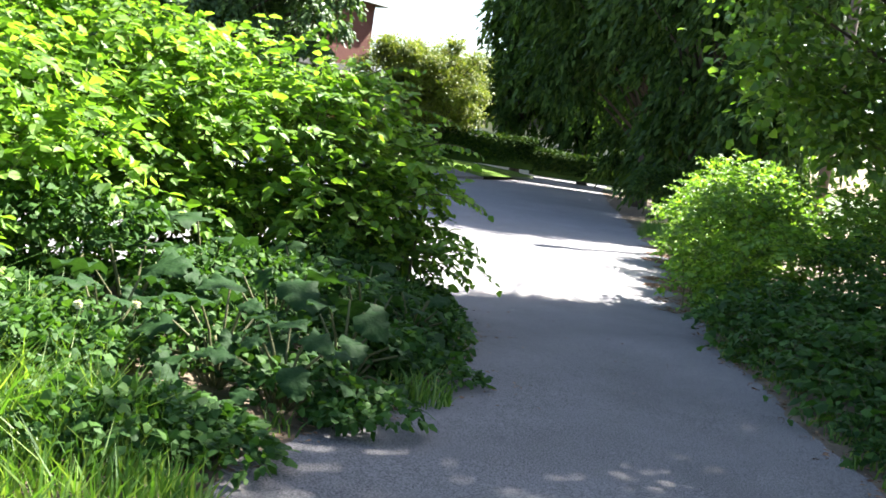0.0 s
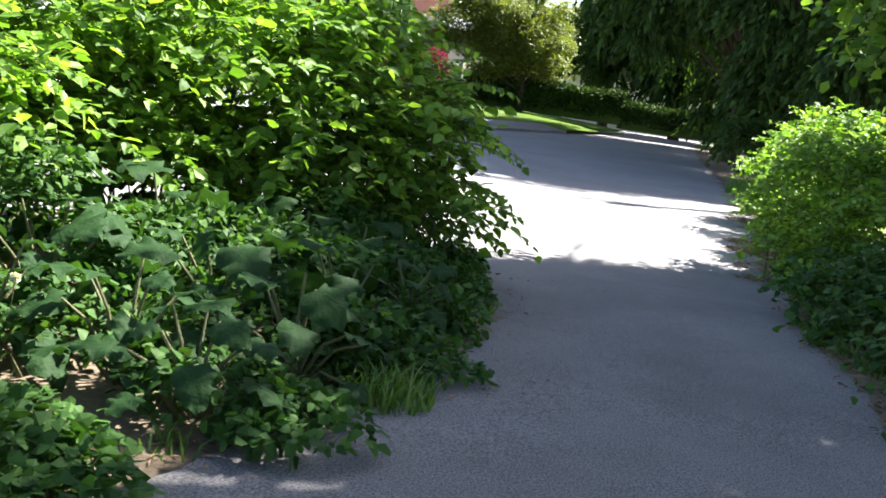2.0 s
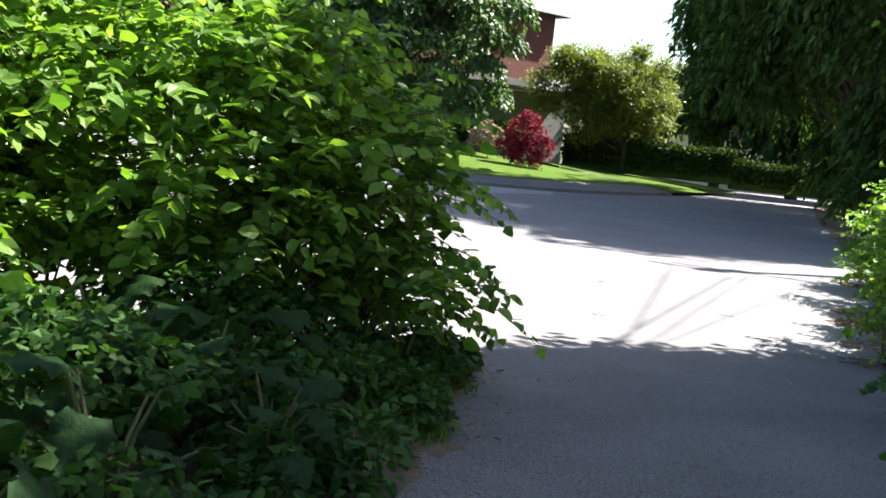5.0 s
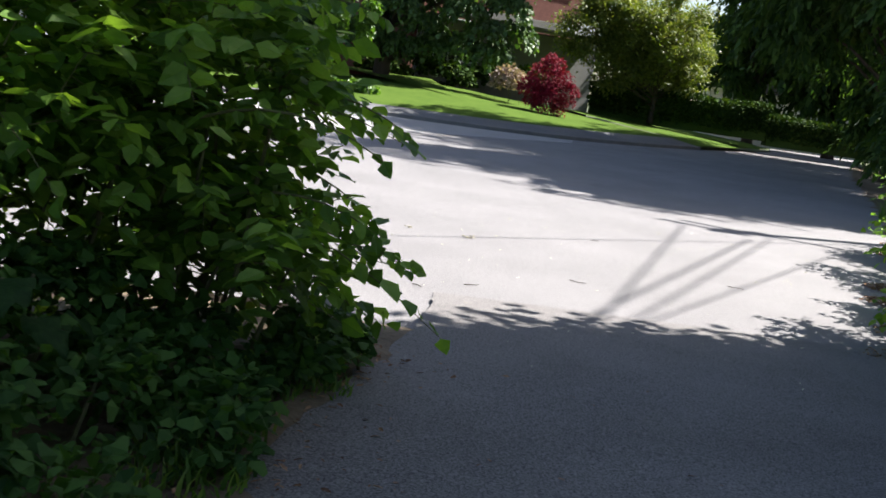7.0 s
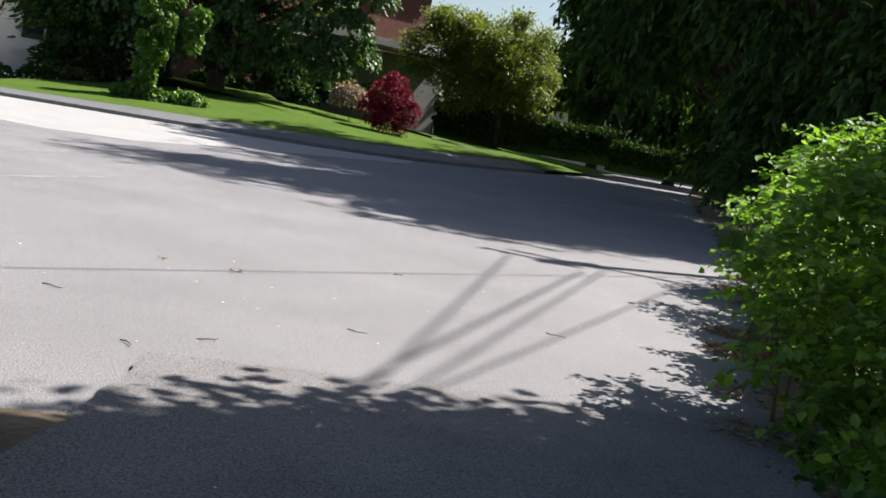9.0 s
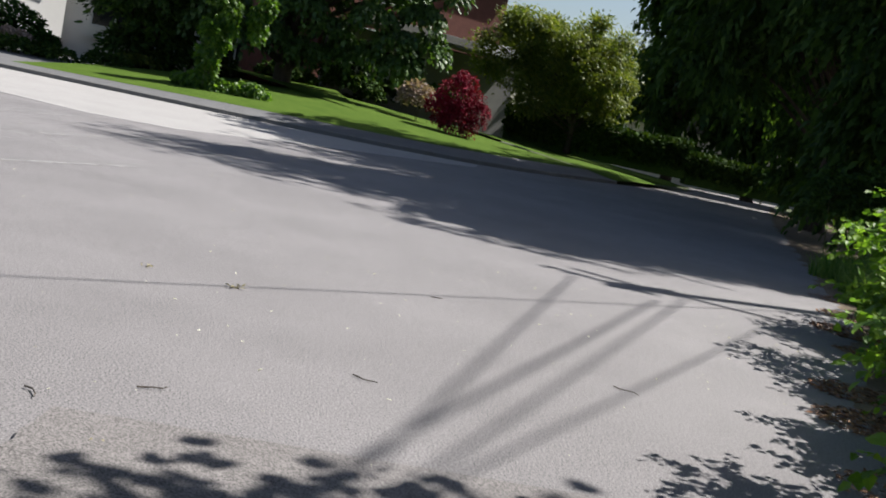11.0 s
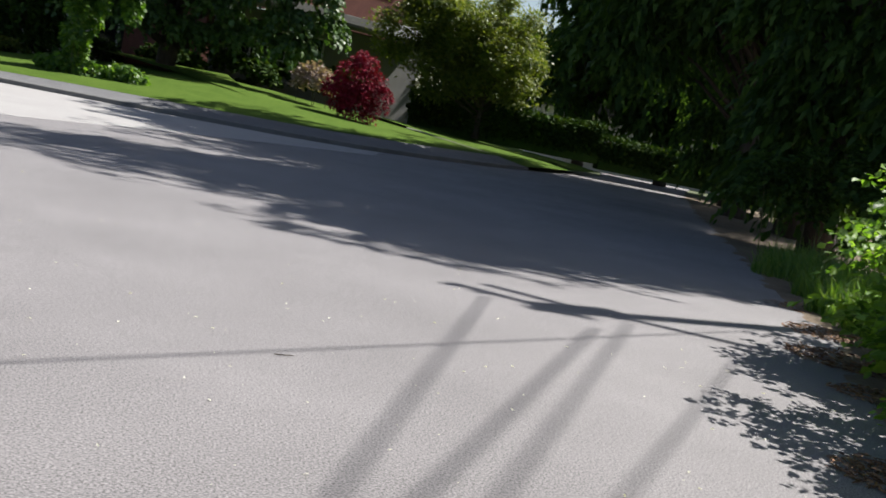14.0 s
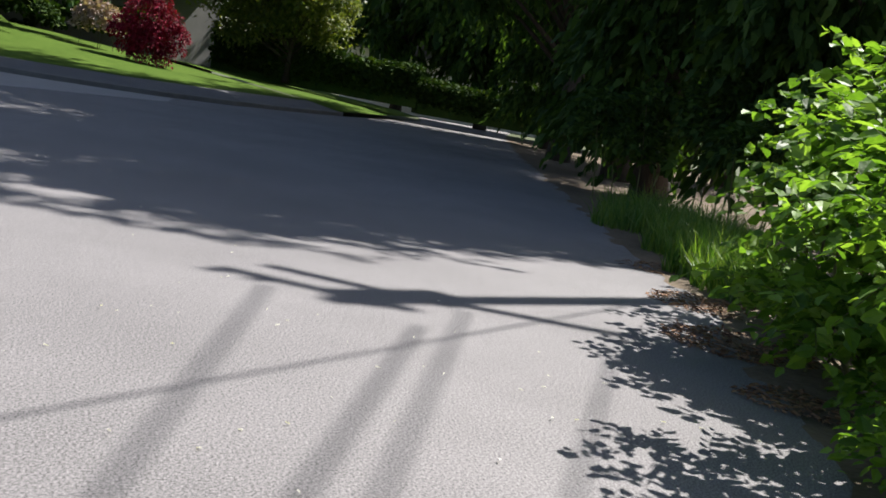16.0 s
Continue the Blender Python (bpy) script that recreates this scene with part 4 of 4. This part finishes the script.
# ---- left thicket ----
bush("knotweed_bush", "big sunlit knotweed thicket with broad heart-shaped leaves",
     [((-2.5, 0.4, 1.45), (0.85, 0.8, 0.75)), ((-3.4, 0.2, 1.6), (1.1, 1.0, 0.9)), ((-4.6, 0.0, 1.65), (1.3, 1.2, 1.0)), ((-6.0, -0.6, 1.65), (1.4, 1.4, 1.1)), ((-2.2, 0.4, 0.95), (0.5, 0.6, 0.6)), ((-7.6, -1.5, 1.6), (1.5, 1.5, 1.1)),
      ((-3.6, 1.2, 1.35), (1.5, 0.8, 1.0)), ((-1.95, 0.3, 0.5), (0.55, 0.6, 0.35)), ((-2.0, 0.85, 0.6), (0.42, 0.5, 0.45)), ((-1.95, 0.55, 1.25), (0.42, 0.5, 0.42)), ((-5.6, -2.0, 1.1), (1.2, 0.9, 0.9)), ((-2.9, -0.2, 0.95), (0.8, 0.5, 0.6)), ((-4.4, 0.3, 0.85), (1.2, 0.7, 0.5)), ((-5.6, -0.5, 0.85), (1.2, 0.8, 0.5)), ((-6.9, -1.2, 0.85), (1.2, 0.9, 0.5)), ((-3.2, 0.5, 0.8), (0.9, 0.6, 0.45)), ((-2.3, 0.6, 0.45), (0.6, 0.5, 0.3)), ((-4.5, 1.0, 0.9), (1.3, 0.5, 0.8)), ((-6.2, 0.4, 0.9), (1.3, 0.6, 0.8)), ((-3.2, 1.2, 0.8), (0.9, 0.5, 0.7)), ((-7.8, -0.4, 0.9), (1.2, 0.7, 0.8)), ((-4.6, -0.8, 1.0), (0.9, 0.6, 0.6)), ((-5.6, -1.2, 1.0), (0.9, 0.7, 0.7)), ((-6.8, -2.2, 1.0), (1.1, 0.9, 0.8))],
     50000, 0.108, KNOT, 91, stems=80, shell=0.62, twigs=True, rugged=4,
     sprays=[((-1.9, 0.7, 1.0), (-1.3, 0.87, 0.75)), ((-1.9, 0.6, 1.3), (-1.25, 0.85, 1.2)), ((-1.9, 0.4, 1.3), (-1.2, 0.5, 1.2)), ((-1.9, 0.1, 0.9), (-1.3, 0.05, 0.85)), ((-1.9, 0.5, 0.8), (-1.15, 0.7, 0.6)), ((-2.0, 0.2, 1.6), (-1.35, 0.1, 1.65)), ((-2.2, 0.5, 1.9), (-1.5, 0.6, 1.9)), ((-1.9, 0.9, 0.7), (-1.3, 1.2, 0.5)), ((-2.0, 0.0, 1.2), (-1.3, -0.2, 1.15)), ((-1.9, 0.3, 0.6), (-1.25, 0.3, 0.45)), ((-2.6, 0.2, 2.1), (-2.0, 0.1, 2.3)), ((-3.2, 0.1, 2.3), (-2.8, -0.1, 2.6))])


def burdock_leaf(rng, length, width):
    """A broad wavy leaf blade on its stalk, growing along y from the origin."""
    vs, fs = [], []
    n, m = 13, 9
    ph = rng.uniform(0, 6)
    for i in range(n):
        v = i / (n - 1)
        half = width * (math.sin(math.pi * min(1, 0.16 + v * 0.85)) ** 0.8) * (1.1 - 0.45 * v) * (1 + 0.07 * math.sin(v * 19 + ph) + rng.uniform(-0.05, 0.05))
        for k in range(m):
            u = k / (m - 1) * 2 - 1
            wave = 0.09 * length * math.sin(v * 17 + ph + (u > 0) * 2) * abs(u) ** 2 + rng.uniform(-0.012, 0.012) * length
            vs.append((u * half * (1 + 0.08 * math.sin(v * 22 + ph)), v * length - 0.12 * length * (abs(u) ** 2) * (v < 0.15), -0.30 * length * v * v + 0.10 * abs(u) * half - 0.25 * abs(u) ** 3 * half + wave))
    for i in range(n - 1):
        for k in range(m - 1):
            a = i * m + k
            fs.append((a, a + 1, a + 1 + m, a + m))
    return vs, fs


def burdock(x, y, z, seed, scale, label, count=14):
    rng = np.random.default_rng(seed)
    root = thing("burdock", label, "plant", pose(x, y, z, 0, 0, float(rng.uniform(0, 360))), "burdock plants by the path")
    for i in range(count):
        ang = i * 137.5 + rng.uniform(-15, 15)
        rise = (0.10 + 0.40 * (1 - i / count)) * scale * rng.uniform(0.85, 1.1)
        reach = (0.14 + 0.26 * i / count) * scale
        w = math.radians(ang)
        tip = Vector((math.cos(w) * reach, math.sin(w) * reach, rise))
        L = rng.uniform(0.12, 0.27) * scale
        blade = part("leaf", burdock_leaf(rng, L, L * rng.uniform(0.42, 0.55)), BURDOCK, root, smooth=True)
        blade.location = tip
        blade.rotation_euler = (radians(rng.uniform(-45, 25)), radians(rng.uniform(-30, 30)), w - math.pi / 2)
        part("stalk", tube([(0, 0, -0.08), tip * 0.55 + Vector((0, 0, 0.05)), tip], [0.010, 0.008, 0.006], 6), TWIG, root)
    return root


for i, (x, y, s) in enumerate(((-3.0, -3.15, 1.0), (-2.75, -2.5, 1.0), (-2.6, -1.6, 1.0), (-3.35, -2.5, 1.2), (-2.4, -0.75, 0.9), (-3.7, -3.3, 1.0), (-3.0, -1.4, 1.2), (-4.2, -2.4, 1.2), (-2.9, -0.6, 1.2), (-3.7, -1.5, 1.25), (-3.4, -3.7, 0.9), (-4.3, -3.2, 1.0), (-4.7, -1.6, 1.2), (-2.3, -1.9, 0.75), (-3.9, -0.8, 1.2), (-5.1, -2.6, 1.1))):
    burdock(x, y, path_z(y) + 0.02, 120 + i, s, "large-leaved burdock plant with wavy grey-green leaves")
bush("ground_weeds", "mixed green weeds and nettles in front of the thicket", [((-2.75, -2.75, 0.36), (0.35, 0.4, 0.16)), ((-2.3, -1.7, 0.36), (0.3, 0.7, 0.2)), ((-3.3, -3.7, 0.38), (0.5, 0.4, 0.2)), ((-2.0, -0.4, 0.32), (0.3, 0.7, 0.22)), ((-3.6, -2.8, 0.45), (1.2, 0.9, 0.22)), ((-3.0, -1.2, 0.45), (1.2, 0.9, 0.3)), ((-4.9, -3.2, 0.5), (0.9, 1.0, 0.3)), ((-4.2, -4.5, 0.4), (0.6, 0.5, 0.2)), ((-1.5, 0.7, 0.22), (0.3, 0.5, 0.2)), ((-5.2, -1.9, 0.7), (1.4, 0.8, 0.45)), ((-3.4, -1.9, 0.6), (1.2, 0.8, 0.3)), ((-2.6, -0.5, 0.5), (0.5, 0.7, 0.3)), ((-1.75, -0.6, 0.3), (0.25, 0.6, 0.14)), ((-1.95, -1.6, 0.33), (0.22, 0.6, 0.14)), ((-2.35, -2.7, 0.33), (0.3, 0.5, 0.14)), ((-1.55, 0.4, 0.25), (0.25, 0.5, 0.14)), ((-3.0, -3.9, 0.36), (0.4, 0.4, 0.14)), ((-4.0, -4.3, 0.36), (0.5, 0.5, 0.15)), ((-3.75, -4.6, 0.34), (0.35, 0.4, 0.12)), ((-4.6, -3.6, 0.45), (0.6, 0.6, 0.25))],
     26000, 0.065, WEEDLEAF, 140, stems=40, category="weeds", rugged=3, shape=BROAD, faces=CLUMP_F)


def grass(name, label, patches, seed, kind="stuff"):
    """Blades of grass on patches (x, y, radius, height, count)."""
    rng = np.random.default_rng(seed)
    vs, fs = [], []
    for x, y, r, h, n in patches:
        for _ in range(n):
            a, d = rng.uniform(0, 2 * math.pi), r * math.sqrt(rng.random())
            px, py = x + d * math.cos(a), y + d * math.sin(a)
            hh, w = h * rng.uniform(0.35, 1.3) * (1 - 0.35 * d / r), rng.uniform(0.004, 0.009)
            lx, ly = rng.normal(0, 0.38, 2) * hh
            t = rng.uniform(0, math.pi)
            cx, cy = w * math.cos(t), w * math.sin(t)
            z = path_z(py) - 0.02
            o = len(vs)
            vs += [(px - cx, py - cy, z), (px + cx, py + cy, z), (px + lx * 0.35 + cx * 0.8, py + ly * 0.35 + cy * 0.8, z + hh * 0.6), (px + lx * 0.35 - cx * 0.8, py + ly * 0.35 - cy * 0.8, z + hh * 0.6), (px + lx, py + ly, z + hh)]
            fs += [(o, o + 1, o + 2, o + 3), (o + 3, o + 2, o + 4)]
    ob = part(name, (vs, fs), GRASS)
    return tagged(ob, label, "grass", kind=kind)


grass("tall_grass", "tall sunlit meadow grass beside the path", [(-4.8, -3.5, 0.6, 0.5, 800), (-5.2, -4.4, 0.7, 0.55, 1300), (-4.3, -4.4, 0.4, 0.35, 700), (-5.8, -3.2, 0.9, 0.8, 1500), (-4.3, -5.2, 0.5, 0.25, 900), (-5.2, -5.6, 0.7, 0.3, 1200), (-6.3, -5.0, 0.8, 0.5, 1200), (-5.3, -6.6, 0.5, 0.2, 700)], 150)
grass("tall_grass", "bright green grass clump at the car park edge", [(7.35, 12.0, 0.55, 0.5, 1500), (8.1, 13.3, 0.7, 0.55, 1700), (7.0, 11.3, 0.4, 0.4, 800), (8.9, 14.4, 0.7, 0.6, 1400), (8.6, 15.4, 0.7, 0.5, 1200), (9.4, 16.6, 0.7, 0.55, 1000), (7.0, 11.0, 0.35, 0.35, 500)], 151)
grass("grass_tuft", "pale sunlit grass tuft at the path edge", [(-2.55, -3.25, 0.2, 0.2, 260)], 152)
grass("edge_grass", "thin short grass along the asphalt edge", [(0.35, -3.6, 0.35, 0.16, 260), (0.95, -1.9, 0.35, 0.16, 260), (1.5, -0.4, 0.35, 0.16, 260), (2.15, 1.0, 0.3, 0.16, 260), (-1.75, -1.0, 0.2, 0.12, 160), (-1.5, 0.2, 0.2, 0.12, 160)], 153)


def dandelion(x, y, h, seed):
    rng = np.random.default_rng(seed)
    root = thing("dandelion", "dandelion seed head on a thin pale stalk", "flower", Matrix.Translation((x, y, path_z(y))), "dandelions in the grass")
    tip = Vector((rng.normal(0, 0.03), rng.normal(0, 0.03), h))
    part("stalk", tube([(0, 0, 0), tip * 0.5 + Vector((0.01, 0, 0)), tip], [0.004, 0.003, 0.003], 5), TWIG, root)
    d = rng.normal(0, 1, (90, 3))
    d /= np.linalg.norm(d, axis=1, keepdims=True)
    part("seed_head", leaves(np.array(tip) + 0 * d, d, np.full(90, 0.026), rng, LEAF * (0.9, 1, 1), LEAF_F), SEEDHEAD, root, "white fluffy seed head")


for i, (x, y, h) in enumerate(((-4.28, -3.85, 0.2), (-4.36, -3.9, 0.17), (-4.45, -3.5, 0.42), (-4.75, -3.9, 0.22), (-4.2, -3.3, 0.4), (-4.95, -3.7, 0.3))):
    dandelion(x, y, h, 160 + i)


def scatter(name, label, spots, size, material, seed, category, zoff=0.006):
    """Small flat scraps lying on the paving."""
    rng = np.random.default_rng(seed)
    pts, ways = [], []
    for x, y, r, n in spots:
        a, d = rng.uniform(0, 2 * math.pi, n), r * np.sqrt(rng.random(n))
        px, py = x + d * np.cos(a), y + d * np.sin(a)
        pts += [(u, v, path_z(v) + zoff + 0.01 * rng.random()) for u, v in zip(px, py)]
    pts = np.array(pts)
    w = rng.normal(0, 1, pts.shape) * (1, 1, 0.12)
    ob = part(name, leaves(pts, w, size * rng.uniform(0.4, 1.4, len(pts)), rng, SLIM, LEAF_F, 0.3), material)
    return tagged(ob, label, category, kind="stuff")


scatter("leaf_litter", "dry rusty-brown leaf litter along the asphalt edge", [(3.55, 5.3, 0.4, 900), (3.9, 6.2, 0.35, 700), (5.55, 9.3, 0.5, 1100), (6.2, 10.6, 0.45, 800), (5.0, 8.1, 0.3, 400), (6.8, 12.2, 0.4, 250), (2.5, 2.9, 0.4, 260), (2.95, 3.9, 0.35, 260)], 0.045, LITTER, 170, "leaf litter")
for side, line, ys_ in ((-1, lambda v: float(np.interp(v, EDGE_Y, EDGE_L)), np.arange(-9, 1.2, 0.45)), (1, lambda v: float(np.interp(v, RIGHT_Y, RIGHT_X)), np.arange(-9, 2.6, 0.45))):
    rr = np.random.default_rng(175 + side)
    spots = [(line(v) + side * 0.1 + rr.normal(0, 0.06), v, rr.uniform(0.1, 0.22), int(rr.integers(8, 60))) for v in ys_]
    scatter("edge_litter", "dead leaves and dirt scraps gathered along the path edge", [(a, b, c + 0.08, 45) for a, b, c, d in spots], 0.04, LITTER, 177 + side, "leaf litter")
    grass("edge_grass", "ragged short grass and weeds along the path edge", [(a + side * 0.06, b, c, rr.uniform(0.07, 0.2), d * 2) for a, b, c, d in spots], 179 + side)
    bush("edge_weeds", "small dark weeds creeping onto the path edge", [((a + side * 0.12, b, path_z(b) + 0.05), (c * 0.9, c, rr.uniform(0.06, 0.16))) for a, b, c, d in spots if d > 25], 1800, 0.05, DARKLEAF, 195 + side, stems=8, category="weeds")
scatter("path_litter", "small fallen leaf scraps on the path", [(-1.5, -0.6, 0.5, 60), (-1.3, 0.8, 0.5, 60), (-2.2, -2.8, 0.6, 60), (0.0, -1, 2.0, 50)], 0.03, LITTER, 171, "leaf litter")
rs = np.random.default_rng(172)
scatter("petals", "tiny pale petals strewn over the asphalt", [(0.5, 6.0, 5.0, 150), (-3, 9, 6, 110), (2.5, 6.5, 2.5, 60)], 0.022, SEEDHEAD, 173, "petals", 0.004)


def twig(x, y, ang, length, seed, label="thin dark twig lying on the asphalt"):
    rng = np.random.default_rng(seed)
    pts = [(u * length - length / 2, rng.normal(0, 0.01), 0.008 + 0.004 * rng.random()) for u in np.linspace(0, 1, 5)]
    ob = part("twig", tube(pts, [0.004, 0.004, 0.003, 0.003, 0.002], 5), BARK)
    ob.matrix_world = pose(x, y, 0.0, 0, 0, ang)
    tagged(ob, label, "twig", group="twigs on the asphalt")


for i, (x, y, a, l) in enumerate(((1.85, 5.05, -35, 0.16), (-2.2, 4.2, -20, 0.14), (-1.6, 4.5, -30, 0.16), (-0.6, 3.6, 40, 0.13), (-2.7, 5.2, -15, 0.15), (0.3, 4.3, -25, 0.14), (-1.0, 3.3, -50, 0.12), (0.9, 6.9, 10, 0.1))):
    twig(x, y, a, l, 180 + i)
for i, (x, y) in enumerate(((-0.5, 5.93), (-1.07, 6.1), (-0.66, 2.9))):
    rng = np.random.default_rng(190 + i)
    pts = rng.normal(0, 0.022, (16, 3)) * (1, 1, 0.2) + (0, 0, 0.012)
    ob = part("fallen_sprig", leaves(pts, rng.normal(0, 1, (16, 3)) * (1, 1, 0.3), np.full(16, (0.038, 0.028, 0.018)[i]), rng, SLIM, LEAF_F), STRAW)
    ob.location = (x, y, 0)
    tagged(ob, "small dried leaf sprig lying on the asphalt", "dead leaf", group="dried sprigs on the asphalt", kind="stuff")


# grey stone at the foot of the thicket
bm = bmesh.new()
bmesh.ops.create_icosphere(bm, subdivisions=3, radius=1.0)
for v in bm.verts:
    k = 1 + 0.22 * noise.noise(v.co * 1.3) + 0.06 * noise.noise(v.co * 5)
    v.co = Vector((v.co.x * 0.17 * k, v.co.y * 0.13 * k, v.co.z * 0.15 * k))
rock = part("stone", bm, STONE, smooth=True)
rock.matrix_world = pose(-1.5, 1.15, path_z(1.15) + 0.07, 8, -12, 35)
tagged(rock, "rounded grey stone at the edge of the thicket", "stone")
# mossy patch in the car park
grass("moss_tuft", "low moss and grass in a worn patch of asphalt", [(-6.35, 10.73, 0.16, 0.03, 220), (-6.1, 10.85, 0.1, 0.025, 80)], 201)


# ---- markings ----
def marking(name, a, b, w, material, label, dash=()):
    a, b = Vector((*a, 0)), Vector((*b, 0))
    t = (b - a).normalized()
    s = Vector((-t.y, t.x, 0)) * w / 2
    z = Vector((0, 0, 0.004))
    ob = part(name, ([tuple(p + z) for p in (a - s, b - s, b + s, a + s)], [(0, 1, 2, 3)]), material)
    return tagged(ob, label, "road marking", "car park markings", "structure")


for a, b in (((-6.2, 13.3), (-4.07, 18.57)), ((-7.24, 15.34), (-6.0, 18.6)), ((-3.85, 13.5), (-2.84, 15.94)), ((-4.2, 8.3), (-2.2, 11.85)), ((-8.1, 17.05), (-6.9, 20.0)), ((-7.1, 10.8), (-6.1, 13.2)), ((-8.4, 12.6), (-7.6, 15.3)), ((-6.0, 9.1), (-5.2, 10.9)), ((-9.3, 15.6), (-7.9, 19.2))):
    marking("bay_line", a, b, 0.09, PAINT, "worn white parking bay line on asphalt")
for a, b in (((-14.5, 19.6), (-6.0, 13.75)), ((-4.2, 13.15), (-3.75, 12.95)), ((-3.55, 12.85), (-3.0, 12.5))):
    marking("bay_line", a, b, 0.09, PAINT, "worn white line along the parking bays")
marking("bay_line", (-6.0, 13.75), (-5.0, 13.5), 0.1, RED_PAINT, "worn reddish line on asphalt")
for a, b, w in (((-5.43, 9.42), (-4.75, 9.3), 0.22), ((-3.75, 6.4), (-3.3, 6.15), 0.13), ((-2.9, 5.92), (-2.6, 5.98), 0.12), ((-4.8, 9.85), (-4.3, 9.8), 0.18), ((-3.35, 5.5), (-2.7, 5.85), 0.07)):
    marking("worn_marking", a, b, w, PAINT, "worn patch of an old white marking")

# ---- utility pole with cables overhead ----
POLE = thing("utility_pole", "weathered wooden utility pole with crossarms and cables", "utility pole", Matrix.Translation((10.95, 12.55, 0)))
part("pole", tube([(0, 0, -0.3), (0, 0, 5), (0, 0, 10.6)], [0.15, 0.13, 0.10], 12), POLEWOOD, POLE, smooth=True)
part("crossarm", tube([(0.25, -0.15, 10.35), (-0.75, 0.5, 10.35)], [0.06, 0.06], 6), POLEWOOD, POLE)
part("crossarm", tube([(-0.2, 0.05, 9.6), (1.15, -0.55, 9.6)], [0.06, 0.06], 6), POLEWOOD, POLE)
part("crossarm", tube([(0.28, -0.05, 9.95), (-0.72, 0.6, 9.95)], [0.06, 0.06], 6), POLEWOOD, POLE)
for u in (-0.68, -0.45, 0.15):
    part("insulator", tube([(u, -0.62 * u + 0.03, 10.4), (u, -0.62 * u + 0.03, 10.5), (u, -0.62 * u + 0.03, 10.58)], [0.03, 0.06, 0.03], 8), METAL, POLE, "pale glazed insulator")
part("transformer", tube([(-0.22, 0.06, 9.3), (-0.22, 0.06, 10.2)], [0.13, 0.13], 12), METAL, POLE)
for (ax, ay), (bx, by), z, r in (((2.45, 9.3), (1.0, 5.4), 10.35, 0.018), ((3.1, 8.7), (1.35, 5.45), 10.1, 0.019), ((3.55, 9.15), (1.6, 5.45), 10.1, 0.016), ((4.2, 8.6), (2.1, 5.5), 9.6, 0.014)):
    d = Vector((bx - ax, by - ay, 0)).normalized()
    a = Vector((ax + 0.756 * z - 10.95, ay + 0.290 * z - 12.55, z))
    part("cable", tube([a + d * s - Vector((0, 0, 0.5 * math.sin(math.pi * s / 46))) for s in np.linspace(-0.4, 46, 14)], [r] * 14, 6), RUBBER, POLE)
part("cable", tube([(-0.81 * s, -0.59 * s, 7.0 - 0.3 * math.sin(math.pi * s / 40)) for s in np.linspace(0, 40, 13)], [0.013] * 13, 6), RUBBER, POLE)


# ---- black car beyond the car park ----
def profile_body(outline, half, taper, inset=0.12):
    """A car shell: a side outline swept across its width and drawn in towards both sides."""
    bm = bmesh.new()
    rings = []
    for k, s in ((-1, 1.0), (-0.92, 0.0), (0.92, 0.0), (1, 1.0)):
        ring = []
        for x, z in outline:
            cx, cz = 0.0, 0.6
            f = 1 - 0.04 * s
            pull = taper * max(0.0, (z - 0.9) / 0.6)
            ring.append(bm.verts.new((cx + (x - cx) * f, half * k * (1 - pull), cz + (z - cz) * f)))
        rings.append(ring)
    n = len(outline)
    for a, b in zip(rings, rings[1:]):
        for i in range(n):
            j = (i + 1) % n
            bm.faces.new((a[i], a[j], b[j], b[i]))
    bm.faces.new(rings[0])
    bm.faces.new(rings[-1][::-1])
    return bm


CAR = thing("car", "black hatchback car parked with its nose towards the lane", "car", pose(-15.45, 20.1, 0, 0, 0, 21) @ Matrix.Diagonal((0.92, 0.92, 0.92, 1)))
part("body", profile_body([(-2.0, 0.35), (-2.05, 0.75), (-1.95, 0.98), (-1.75, 1.05), (0.75, 1.0), (1.75, 0.86), (2.05, 0.7), (2.1, 0.4), (1.95, 0.25), (1.72, 0.24), (1.66, 0.45), (1.36, 0.62), (1.06, 0.45), (1.0, 0.24), (-1.0, 0.24), (-1.06, 0.45), (-1.36, 0.62), (-1.66, 0.45), (-1.72, 0.24), (-1.95, 0.25)], 0.88, 0.0), CARPAINT, CAR)
part("cabin", profile_body([(-1.8, 1.02), (-1.5, 1.4), (-0.9, 1.5), (0.0, 1.46), (0.85, 1.0)], 0.8, 0.18), GLASS, CAR, "dark car windows")
part("car_roof", profile_body([(-1.5, 1.41), (-0.9, 1.51), (0.0, 1.475), (0.05, 1.44), (-0.9, 1.47)], 0.72, 0.0), CARPAINT, CAR)
for x in (-1.36, 1.36):
    for y in (-0.78, 0.78):
        wh = new("wheel")
        wh.parent = CAR
        wh.location = (x, y, 0.33)
        part("tyre", tube([(0, -0.11, 0), (0, -0.08, 0), (0, 0.08, 0), (0, 0.11, 0)], [0.28, 0.33, 0.33, 0.28], 28), RUBBER, wh)
        side = -0.115 if y < 0 else 0.115
        bm = box(-0.05, 0.05, min(side, side * 0.8), max(side, side * 0.8), -0.05, 0.05)
        for k in range(5):
            made = bmesh.ops.create_cube(bm, size=1.0, matrix=pose(0, side, 0, 0, k * 72, 0) @ Matrix.LocRotScale((0, 0, 0.13), None, (0.05, 0.02, 0.24)))
        part("rim", bm, CHROME, wh, "silver alloy rim")
for y in (-0.62, 0.62):
    part("headlight", box(1.8, 2.02, y - 0.16, y + 0.16, 0.66, 0.8, 0.03), LAMPGLASS, CAR)
part("number_plate", box(2.06, 2.1, -0.26, 0.26, 0.42, 0.53, 0.005), TRIM, CAR)
